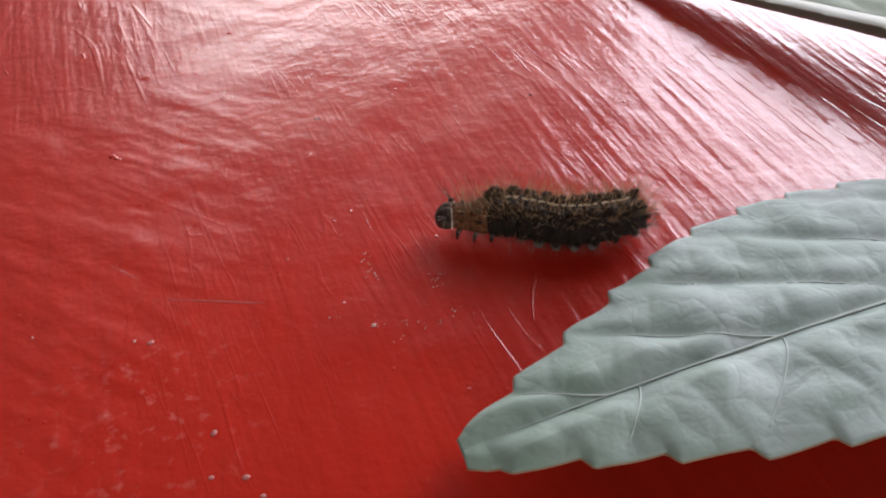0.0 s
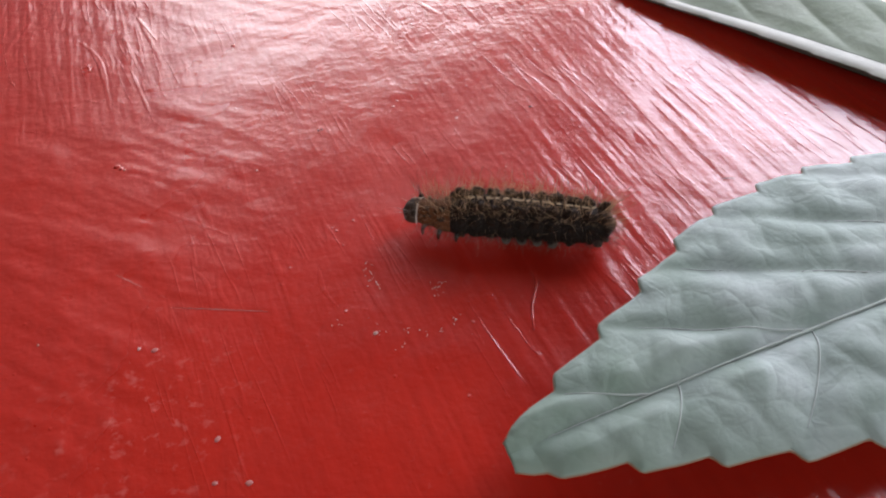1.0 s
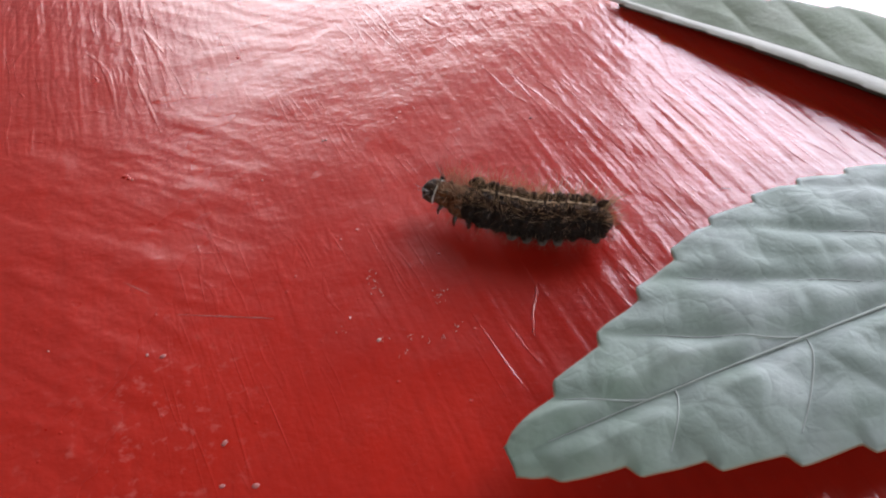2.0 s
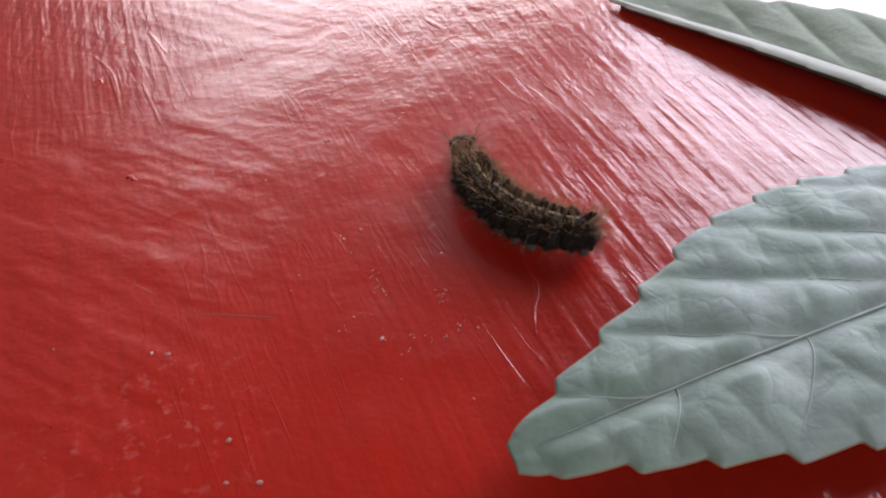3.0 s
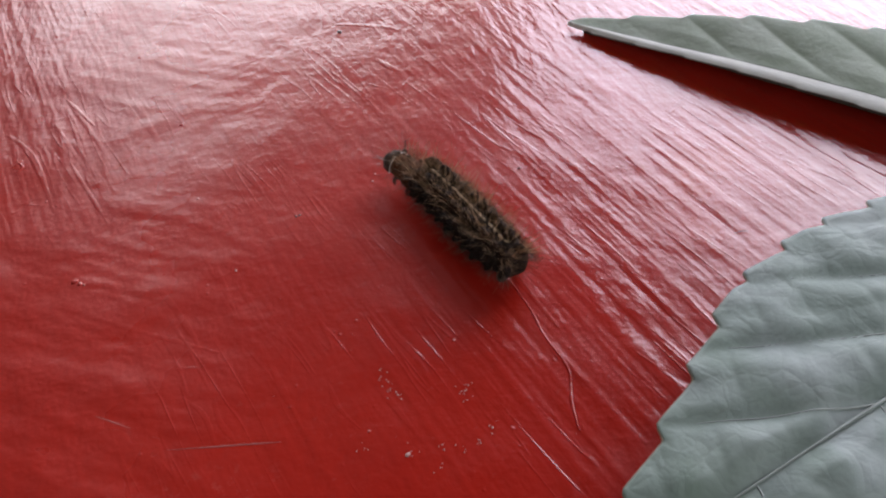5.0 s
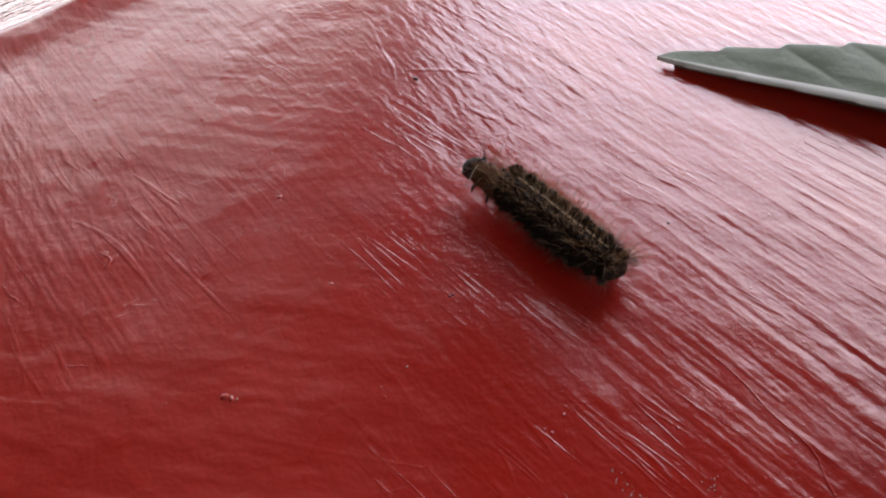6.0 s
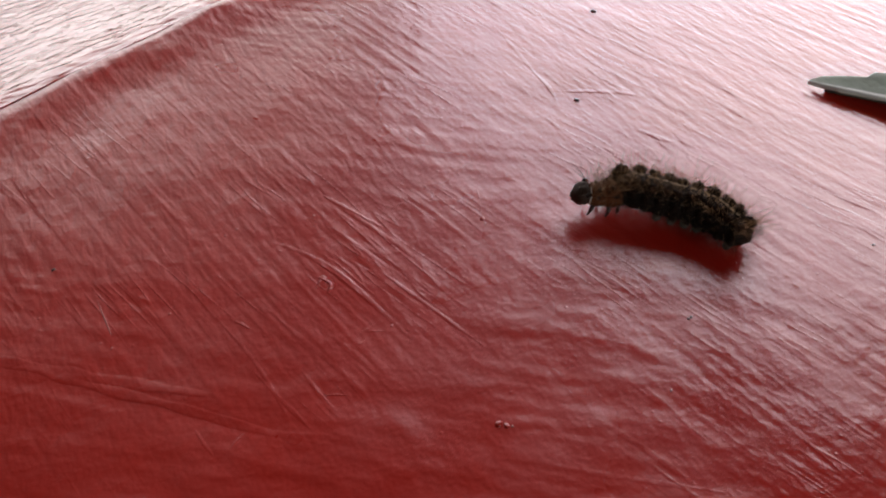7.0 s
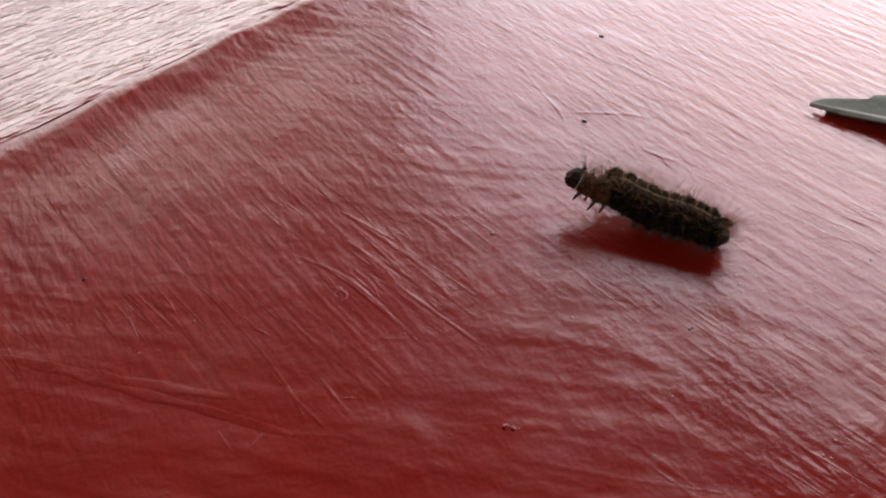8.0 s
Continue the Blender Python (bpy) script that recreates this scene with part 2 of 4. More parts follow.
PAINT = red_paint("red_gloss_paint", STROKE)
PAINT_ACROSS = red_paint("red_gloss_paint_across", -32.0, 1.7, 0.0, 0.02, 2.0)
WALL = plain_wall("wall_plaster", (0.20, 0.19, 0.18))
DARKWOOD = plain_wall("ceiling_boards", (0.21, 0.20, 0.185))
FLOOR = plain_wall("floor_concrete", (0.26, 0.25, 0.24))
FRAMEPAINT = plain_wall("window_frame_paint", (0.35, 0.33, 0.30))
LEAF = leaf_skin("leaf_underside", (0.415, 0.472, 0.455), (0.275, 0.345, 0.305), (0.44, 0.49, 0.46), 0.22, 0.62, 0.00009)
LEAF_FAR = leaf_skin("leaf_dull_green", (0.33, 0.37, 0.30), (0.22, 0.27, 0.19), (0.36, 0.42, 0.34), 0.07)
# cream rim, its colour lightened further for the window light it catches
RIM = leaf_skin("leaf_rim", (0.76, 0.74, 0.71), (0.60, 0.60, 0.56), (0.7, 0.69, 0.66), 0.25)
# leaf skin darkened for the shade below the far leaf
UNDER_SHADE = leaf_skin("leaf_shade_sheet", (0.14, 0.15, 0.12), (0.10, 0.11, 0.08), (0.16, 0.17, 0.14), 0.02)
MARGIN = simple("leaf_margin", (0.34, 0.22, 0.13), 0.7, 400, 0.45)
VEIN = simple("leaf_vein", (0.42, 0.47, 0.43), 0.6)
SKIN = body_skin("caterpillar_skin", (0.012, 0.008, 0.006), (0.042, 0.025, 0.015), 0.60)
COLLAR = body_skin("caterpillar_collar", (0.10, 0.036, 0.014), (0.020, 0.010, 0.006), 0.50)
HEADSKIN = simple("caterpillar_head", (0.050, 0.028, 0.018), 0.7, 2500, 0.4)
HEADSKIN.node_tree.nodes["Principled BSDF"].inputs["Specular IOR Level"].default_value = 0.15
WART = body_skin("wart_black", (0.016, 0.009, 0.006), (0.07, 0.036, 0.020), 0.58)
CREAM = simple("cream_stripe", (0.62, 0.47, 0.30), 0.6, 2500, 0.55)
PALE = simple("pale_mark", (0.72, 0.66, 0.56), 0.5)
FOOT = leaf_skin("proleg_grey", (0.20, 0.165, 0.145), (0.12, 0.095, 0.08), (0.2, 0.17, 0.15), 0.4)
CLAW = simple("true_leg_dark", (0.02, 0.013, 0.010), 0.3)
TAN_HAIR = hair_stuff("tan_hair", (0.27, 0.18, 0.11), (0.11, 0.065, 0.036), 0.35)
PALE_HAIR = hair_stuff("pale_hair", (0.66, 0.50, 0.35), (0.46, 0.32, 0.20), 0.75)
FRINGE_HAIR = hair_stuff("fringe_hair", (0.26, 0.19, 0.135), (0.085, 0.06, 0.043), 0.45)
# brown hair whose colour also holds the shade of the backlit flank
SHADED_BROWN_HAIR = hair_stuff("shaded_brown_hair", (0.027, 0.021, 0.016), (0.012, 0.009, 0.007), 0.2)
DARK_HAIR = hair_stuff("dark_hair", (0.03, 0.02, 0.015), (0.09, 0.05, 0.03), 0.1)
WORN = simple("worn_red", (0.42, 0.13, 0.11), 0.5)
SPECK = simple("pale_grit", (0.60, 0.36, 0.31), 0.6)
DIRT = simple("dark_grit", (0.09, 0.03, 0.028), 0.6)


# ---- mesh helpers ----
def part(name, bm, material, parent=None, label="", smooth=True):
    """Links a bmesh as one mesh object under parent."""
    me = bpy.data.meshes.new(name)
    bm.to_mesh(me)
    bm.free()
    me.materials.append(material)
    if smooth:
        me.shade_smooth()
    ob = new(name, me)
    if parent is not None:
        ob.parent = parent
    return tagged(ob, label)


def raw_part(name, verts, faces, material, parent=None, label="", smooth=True):
    me = bpy.data.meshes.new(name)
    me.from_pydata(verts, [], faces)
    me.materials.append(material)
    if smooth:
        me.shade_smooth()
    ob = new(name, me)
    if parent is not None:
        ob.parent = parent
    return tagged(ob, label)


def box(bm, x0, x1, y0, y1, z0, z1):
    vs = [bm.verts.new((x, y, z)) for z in (z0, z1) for x, y in ((x0, y0), (x1, y0), (x1, y1), (x0, y1))]
    for f in ((3, 2, 1, 0), (4, 5, 6, 7), (0, 1, 5, 4), (1, 2, 6, 5), (2, 3, 7, 6), (3, 0, 4, 7)):
        bm.faces.new([vs[i] for i in f])


def ball(bm, m, u=10, v=7):
    bmesh.ops.create_uvsphere(bm, u_segments=u, v_segments=v, radius=1, matrix=m)


def smooth_line(pts, per=8):
    """A Catmull-Rom line through the points."""
    p = [np.array(q, float) for q in pts]
    p = [2 * p[0] - p[1], *p, 2 * p[-1] - p[-2]]
    out = []
    for a, b, c, d in zip(p, p[1:], p[2:], p[3:]):
        for k in range(per):
            t = k / per
            out.append(0.5 * (2 * b + (c - a) * t + (2 * a - 5 * b + 4 * c - d) * t * t + (3 * b - a - 3 * c + d) * t ** 3))
    out.append(p[-2])
    return out


def bead(pts, width, height, taper=True, sides=6, lift=0.0):
    """A low bead of paint along points on the board: vertices and faces."""
    line = smooth_line([(*q, 0.0) for q in pts], 6)
    verts, faces = [], []
    n = len(line)
    for i, c in enumerate(line):
        d = line[min(i + 1, n - 1)] - line[max(i - 1, 0)]
        d /= np.linalg.norm(d)
        side = np.array((-d[1], d[0], 0))
        k = math.sin(math.pi * (0.04 + 0.92 * i / (n - 1))) ** 0.6 if taper else 1.0
        k *= 0.75 + 0.5 * noise.noise((c[0] * 3, c[1] * 3, 1.7))
        for s in range(sides + 1):
            a = math.pi * s / sides
            v = c + side * math.cos(a) * width * k + np.array((0, 0, math.sin(a) * height * k - 0.002 + lift))
            verts.append(tuple(v * CM))
    for i in range(n - 1):
        for s in range(sides):
            a = i * (sides + 1) + s
            faces.append((a, a + 1, a + sides + 2, a + sides + 1))
    return verts, faces


# ---- the room round the table ----
LOW, HIGH = -0.75, 1.70


def slab(name, ext, material, label, category):
    bm = bmesh.new()
    box(bm, *ext)
    ob = part(name, bm, material, smooth=False)
    ob.matrix_world = ROOM
    return tagged(ob, label, category, kind="structure")


def wall_with_window(name, win, lo, hi, place):
    """A wall along one axis from lo to hi with one opening; place(a0, a1, d0, d1, z0, z1) gives a box's extent."""
    bm = bmesh.new()
    a0, a1, z0, z1 = win
    for ext in ((lo, a0, LOW, HIGH), (a1, hi, LOW, HIGH), (a0, a1, LOW, z0), (a0, a1, z1, HIGH)):
        box(bm, *place(ext[0], ext[1], 0.0, 0.14, ext[2], ext[3]))
    tagged(part(name, bm, WALL, smooth=False), "dull plaster wall with a bright window", "wall", kind="structure").matrix_world = ROOM


def window(name, win, place, end=0.035):
    a0, a1, z0, z1 = win
    top = tagged(new(name), "plain painted window open to a white sky", "window", kind="structure")
    top.matrix_world = ROOM
    w = 0.035
    bm = bmesh.new()
    for ext in ((a0 - w, a0, z0 - w, z1 + w), (a1, a1 + end, z0 - w, z1 + w), (a0, a1, z0 - w, z0), (a0, a1, z1, z1 + w)):
        box(bm, *place(ext[0], ext[1], -0.012, -0.001, ext[2], ext[3]))
    part("window_frame", bm, FRAMEPAINT, top, smooth=False)


def on_north(a0, a1, d0, d1, z0, z1):
    return a0, a1, NORTH_Y + d0, NORTH_Y + d1, z0, z1


def on_east(a0, a1, d0, d1, z0, z1):
    return EAST_X + d0, EAST_X + d1, a0, a1, z0, z1


def on_south(a0, a1, d0, d1, z0, z1):
    return a0, a1, -2.0 - d1, -2.0 - d0, z0, z1


wall_with_window("wall_north", NORTH_WIN, -2.0, EAST_X, on_north)
wall_with_window("wall_east", EAST_WIN, -2.0, NORTH_Y, on_east)
window("window_1", NORTH_WIN, on_north, 0.03)
window("window_2", EAST_WIN, on_east, 0.005)
# the south opening and its frame are unseen, added to carry the fill
wall_with_window("wall_south", SOUTH_FILL, -2.0, EAST_X, on_south)
window("fill_window", SOUTH_FILL, on_south)
slab("wall_west", (-2.14, -2.0, -2.14, NORTH_Y + 0.14, LOW, HIGH), WALL, "plain dull plaster side wall", "wall")
slab("floor", (-2.14, EAST_X + 0.14, -2.14, NORTH_Y + 0.14, LOW - 0.08, LOW), FLOOR, "grey concrete floor under the table", "floor")
slab("ceiling", (-2.14, EAST_X + 0.14, -2.14, NORTH_Y + 0.14, HIGH, HIGH + 0.08), DARKWOOD, "dull boarded ceiling over the room", "ceiling")


# ---- the red table ----
EDGE_A, EDGE_DIR = Vector((-8.60, 15.05)), Vector((0.864, 0.503))     # the joint between the two boards, cm
EDGE_N = Vector((-EDGE_DIR.y, EDGE_DIR.x))


def board(name, near, far, half, drop, tilt, parent, paint, label=""):
    """A board beside the joint, from near to far centimetres across it, with rounded long edges."""
    at_joint = near if abs(near) < 1 else far
    side = 1 if at_joint == near else -1
    # across the joint: a thin trough, a raised lip and a low swell before the flat of the board
    close = (0.0, 0.03, 0.06, 0.10, 0.15, 0.20, 0.26, 0.32, 0.40, 0.48, 0.56, 0.65, 0.75, 0.9, 1.1)
    rise = (-0.012, -0.006, 0.002, 0.010, 0.016, 0.020, 0.021, 0.018, 0.012, 0.007, 0.003, 0.001, 0.0, 0.0, 0.0)
    other = far if at_joint == near else near
    inner = [(at_joint + side * d, d) for d in close]
    outer = [(x, 9.0) for x in np.linspace(at_joint + side * 1.5, other - side * 0.3, 42)]
    lip = [(other - side * d, 9.0 + z) for d, z in ((0.12, -0.012), (0.0, -0.05))]
    cross = sorted(inner + outer + lip)
    verts, faces = [], []
    ys = np.linspace(-half, half, 420)
    for x, d in cross:
        for y in ys:
            p = EDGE_A + EDGE_N * x + EDGE_DIR * y
            sag = 0.010 * noise.noise((p.x * 0.35, p.y * 0.35, 4.0)) + 0.02 * noise.noise((p.x * 0.08, p.y * 0.08, 2.0)) * min(1, abs(p.length - 9) / 12)
            z, wob = 0.0, 0.0
            if d < 2:
                much = 1.6 * max(0.15, 0.9 + 1.1 * noise.noise((y * 0.45, side * 3.0, 1.0)) + 0.6 * noise.noise((y * 1.9, side * 5.0, 2.0)))
                z = np.interp(d * (0.6 + 0.5 * noise.noise((y * 0.8, side * 2.0, 9.0))), close, rise) * much
                z += 0.016 * noise.noise((y * 1.6, d * 5.0, side * 4.0)) * min(1, d * 6) * max(0, 1.1 - d)
                if side < 0:
                    hump = (0.025 + 0.075 * min(1, max(0, (y - 0.5) / 3.5))) * max(0.2, 1 + 0.9 * noise.noise((y * 0.7, 1.0, 5.0)))
                    z += hump * np.interp(d, (0, 0.12, 0.30, 0.55, 1.1), (0, 0.85, 1.0, 0.62, 0))
                wob = (0.07 * noise.noise((y * 0.6, 0.0, 7.0)) + 0.03 * noise.noise((y * 2.4, 0.0, 3.0))) * max(0, 1 - d)
            elif d != 9.0:
                z = d - 9.0
            verts.append(((p.x + wob * EDGE_N.x) * CM, (p.y + wob * EDGE_N.y) * CM, (z + sag + drop + tilt * (x - near)) * CM))
    xs = [x for x, d in cross]
    c = len(ys)
    for i in range(len(xs) - 1):
        for j in range(c - 1):
            a = i * c + j
            faces.append((a, a + 1, a + c + 1, a + c))
    top = len(verts)
    # underside and skirts
    low = []
    for i, j in ((0, 0), (0, c - 1), (len(xs) - 1, c - 1), (len(xs) - 1, 0)):
        v = verts[i * c + j]
        verts.append((v[0], v[1], (drop - 2.5) * CM))
        low.append(len(verts) - 1)
    r = len(xs) - 1
    faces.append((low[0], low[3], low[2], low[1]))
    faces.append((*[j for j in range(c - 1, -1, -1)], low[0], low[1]))
    faces.append((*[r * c + j for j in range(c)], low[2], low[3]))
    faces.append((*[i * c for i in range(r + 1)], low[3], low[0]))
    faces.append((*[i * c + c - 1 for i in range(r, -1, -1)], low[1], low[2]))
    ob = raw_part(name, verts, faces, paint, parent, label)
    return ob


table = tagged(new("table"), "table of boards thickly painted in glossy red", "table")
main_board = board("board", -44.0, 0.0, 38, 0.0, 0.0, table, PAINT)
far_board = board("board", 0.003, 14.0, 38, 0.0, -0.19, table, PAINT_ACROSS)


def leg(x, y):
    bm = bmesh.new()
    box(bm, x - 0.03, x + 0.03, y - 0.03, y + 0.03, -0.75, -0.026)
    return part("leg", bm, PAINT, table, smooth=False)


for x, y in ((-0.24, -0.12), (0.08, -0.24), (-0.28, 0.10), (0.20, 0.14)):
    leg(x, y)
bm = bmesh.new()
box(bm, -0.20, 0.20, -0.05, -0.01, -0.09, -0.027)
part("crossbar", bm, PAINT, table, smooth=False)


def ridge(pts, width, height, taper=True):
    return raw_part("paint_ridge", *bead(pts, width * 1.2, height * 0.42, taper), PAINT, main_board)


def scratch(pts, width=0.012, material=None):
    return raw_part("scratch", *bead(pts, width, 0.004), material or WORN, main_board)


# strong brush ridges and runs in the paint
ridge([(-4.76, 12.43), (-3.69, 10.08), (-3.39, 9.15)], 0.05, 0.012)
ridge([(-5.42, 11.39), (-4.81, 10.64), (-4.22, 9.08)], 0.05, 0.011)
ridge([(-4.65, 11.41), (-3.76, 9.47)], 0.035, 0.008)
ridge([(-5.80, 8.56), (-4.91, 8.07), (-4.07, 7.67), (-3.12, 7.08), (-2.34, 6.61)], 0.06, 0.008)
ridge([(2.38, 10.92), (2.25, 9.73), (2.19, 9.24)], 0.03, 0.010)
ridge([(2.43, 10.22), (2.45, 9.65)], 0.03, 0.012)
ridge([(1.54, 10.24), (1.91, 10.10), (2.11, 9.84)], 0.04, 0.014)
ridge([(0.54, 10.95), (0.07, 10.60)], 0.04, 0.012)
ridge([(1.11, 11.14), (1.58, 10.69), (1.80, 10.27)], 0.05, 0.012)
ridge([(3.35, 9.20), (3.75, 9.54)], 0.03, 0.008)
ridge([(-4.23, 11.78), (-3.16, 10.68), (-2.79, 10.43), (-2.40, 10.70)], 0.05, 0.010)
ridge([(0.62, 7.03), (0.76, 6.48), (0.81, 6.05), (0.91, 5.62), (0.83, 5.28), (0.80, 4.94)], 0.014, 0.006)
ridge([(-8.55, 10.74), (-7.88, 10.26), (-7.38, 9.85), (-6.75, 9.37), (-6.09, 8.83), (-5.33, 8.25)], 0.07, 0.009)
ridge([(-4.53, 11.77), (-4.16, 10.60), (-3.84, 9.58), (-3.56, 8.60)], 0.03, 0.009)
ridge([(-3.66, 11.20), (-3.21, 10.24), (-2.77, 8.90)], 0.03, 0.008)
ridge([(-2.94, 10.76), (-2.54, 10.77)], 0.03, 0.010)
ridge([(-5.02, 10.32), (-4.89, 10.49), (-4.89, 10.37)], 0.018, 0.009)
ridge([(-3.94, 11.12), (-3.27, 11.66)], 0.018, 0.007)
ridge([(-3.79, 9.85), (-3.57, 10.09)], 0.015, 0.006)
ridge([(-3.70, 7.13), (-2.99, 7.23)], 0.016, 0.005)
ridge([(-0.78, 16.32), (-0.72, 14.75), (-0.76, 13.52), (-0.74, 13.07), (-0.80, 12.68)], 0.05, 0.010)
ridge([(-0.69, 12.89), (-0.21, 12.71), (0.30, 12.43), (0.53, 12.01)], 0.06, 0.016)
ridge([(0.47, 11.41), (0.65, 11.05)], 0.07, 0.014)
ridge([(-5.46, 8.02), (-4.70, 5.82)], 0.03, 0.006)
ridge([(-5.28, 8.00), (-4.65, 6.15)], 0.03, 0.006)
ridge([(-4.40, 7.91), (-4.14, 7.03)], 0.025, 0.006)
# long brush ridges that run with the strokes
for k in range(75):
    x, y = random.uniform(-6.2, 0.6), random.uniform(6.0, 12.0)
    way = radians(-70 + random.gauss(0, 4))
    ln = random.uniform(0.5, 2.2)
    bow = random.gauss(0, 0.05)
    dx, dy = math.cos(way), math.sin(way)
    ridge([(x, y), (x + dx * ln * 0.5 - dy * bow, y + dy * ln * 0.5 + dx * bow), (x + dx * ln, y + dy * ln)], random.uniform(0.024, 0.05), random.uniform(0.002, 0.005))
# a dark crack in the far board
crack_verts, crack_faces = bead([(-8.6, 18.0), (-8.1, 18.4), (-7.7, 18.9), (-7.3, 19.3)], 0.03, 0.012)
drop = [max(0.0, (Vector(v[:2]) / CM - EDGE_A).dot(EDGE_N)) * 0.19 * CM for v in crack_verts]
raw_part("crack", [(x, y, z - d) for (x, y, z), d in zip(crack_verts, drop)], crack_faces, DIRT, far_board, "dark crack in the paint")
# the torn nick and pimples in the paint
ridge([(-2.66, 11.35), (-2.75, 11.00), (-2.90, 10.66)], 0.02, 0.018)
ridge([(-2.95, 10.85), (-2.76, 10.72)], 0.025, 0.018)
ridge([(-4.3, 10.4), (-3.9, 9.5), (-3.5, 8.6)], 0.035, 0.016)
ridge([(-4.6, 12.0), (-4.3, 11.5), (-4.0, 11.0)], 0.035, 0.016)
ridge([(-4.95, 10.5), (-4.85, 10.35), (-4.92, 10.2)], 0.022, 0.016)
ridge([(-6.1, 8.8), (-4.9, 8.1), (-3.8, 7.4)], 0.10, 0.010)
ridge([(-8.6, 10.8), (-7.6, 10.1), (-6.3, 9.3)], 0.09, 0.009)
ridge([(1.5, 12.5), (1.7, 12.1), (1.9, 11.8)], 0.06, 0.020)
ridge([(-0.1, 11.65), (0.05, 11.4), (0.2, 11.2)], 0.07, 0.022)
ridge([(-0.6, 9.30), (-0.3, 9.10)], 0.035, 0.016)
ridge([(-0.4, 11.1), (0.1, 10.8), (0.5, 11.3)], 0.04, 0.016)
for x, y, size in ((-3.9, 8.0, 0.042), (-3.84, 7.95, 0.028), (-2.85, 10.72, 0.035)):
    bm = bmesh.new()
    ball(bm, pose(x * CM, y * CM, 0, 0, 0, 30) @ Matrix.Diagonal((size * CM, size * 0.8 * CM, size * 0.45 * CM, 1)), 14, 9)
    for v in bm.verts:
        v.co.z += 0.010 * CM * noise.noise(v.co * 3000)
    part("paint_pimple", bm, PAINT, main_board)
# short crossing nicks on the worn side
for k in range(60):
    x, y = random.uniform(-6.6, -2.6), random.uniform(6.2, 11.5)
    way = radians(random.choice((-72, -66, -50, -20, 25, 50)) + random.gauss(0, 6))
    ln = random.uniform(0.10, 0.4)
    bow = random.gauss(0, 0.012)
    dx, dy = math.cos(way), math.sin(way)
    ridge([(x, y), (x + dx * ln * 0.5 - dy * bow, y + dy * ln * 0.5 + dx * bow), (x + dx * ln, y + dy * ln)], random.uniform(0.010, 0.020), random.uniform(0.003, 0.006))
# fine scratches
scratch([(-3.90, 6.38), (-3.40, 6.07), (-2.86, 5.72)], 0.008)
scratch([(-2.80, 5.59), (-1.79, 5.44)], 0.006)
scratch([(3.13, 6.94), (3.27, 6.96), (3.40, 6.93)], 0.010, DIRT)
scratch([(0.68, 9.09), (0.89, 8.94)], 0.008)
scratch([(-0.30, 9.21), (-0.24, 8.94)], 0.008)
scratch([(-7.59, 11.99), (-7.30, 11.91)], 0.009)
scratch([(-7.25, 11.08), (-7.15, 10.45)], 0.008)
scratch([(-8.55, 10.78), (-8.35, 10.67)], 0.008)
scratch([(-8.30, 14.39), (-8.02, 13.3), (-7.86, 12.43)], 0.010, DIRT)
scratch([(-7.74, 13.63), (-7.52, 12.55)], 0.010, DIRT)


def grit(x, y, size, material=SPECK, flat=0.5):
    bm = bmesh.new()
    ball(bm, pose(x * CM, y * CM, size * flat * 0.4 * CM, 0, 0, random.uniform(0, 180)) @ Matrix.Diagonal((size * CM, size * 0.7 * CM, size * flat * CM, 1)), 8, 5)
    for v in bm.verts:
        v.co += v.co.normalized() * 0.12 * size * CM * noise.noise(v.co * 9000)
    return part("grit", bm, material, main_board)


for x, y in ((-0.80, 6.01), (-0.75, 5.87), (-0.72, 5.79), (-0.69, 5.70), (-0.82, 5.92), (-0.77, 5.73), (-0.13, 5.63), (-0.08, 5.59),
             (-0.11, 5.54), (-0.66, 5.09), (-0.47, 4.87), (0.07, 5.15), (-0.40, 5.05), (-0.24, 5.02), (-0.10, 5.02), (-1.12, 5.21)):
    for k in range(4):
        grit(x + random.gauss(0, 0.035), y + random.gauss(0, 0.035), random.uniform(0.004, 0.009))
for x, y, s in ((-0.71, 5.05, 0.026), (-3.00, 5.07, 0.018), (0.07, 5.15, 0.014), (-3.89, 7.99, 0.016), (-3.79, 7.93, 0.015), (-4.02, 5.21, 0.014), (-2.16, 7.73, 0.014)):
    grit(x, y, s)
for x, y, s in ((-1.46, 8.46, 0.018), (-0.53, 12.58, 0.045), (1.03, 14.83, 0.055), (-7.64, 11.67, 0.03), (-1.42, 8.47, 0.018), (1.24, 8.64, 0.02)):
    grit(x, y, s, DIRT, 0.35)
for x, y, s in ((-2.08, 3.98, 0.05), (-2.04, 3.55, 0.04), (-1.75, 3.53, 0.05), (-1.59, 3.35, 0.04), (-3.84, 7.96, 0.05), (-2.84, 5.04, 0.05)):
    grit(x, y, s * 0.7, WORN, 0.12).name = "worn_spot"
for k in range(80):
    grit(random.uniform(-8.5, 3.5), random.uniform(3.5, 14), random.uniform(0.002, 0.005), (WORN, DIRT)[k % 2])


# ---- leaves ----
def sawtooth(s, period, shift):
    f = ((s + shift) / period) % 1.0
    return (1 - f) * min(1.0, f / 0.18)


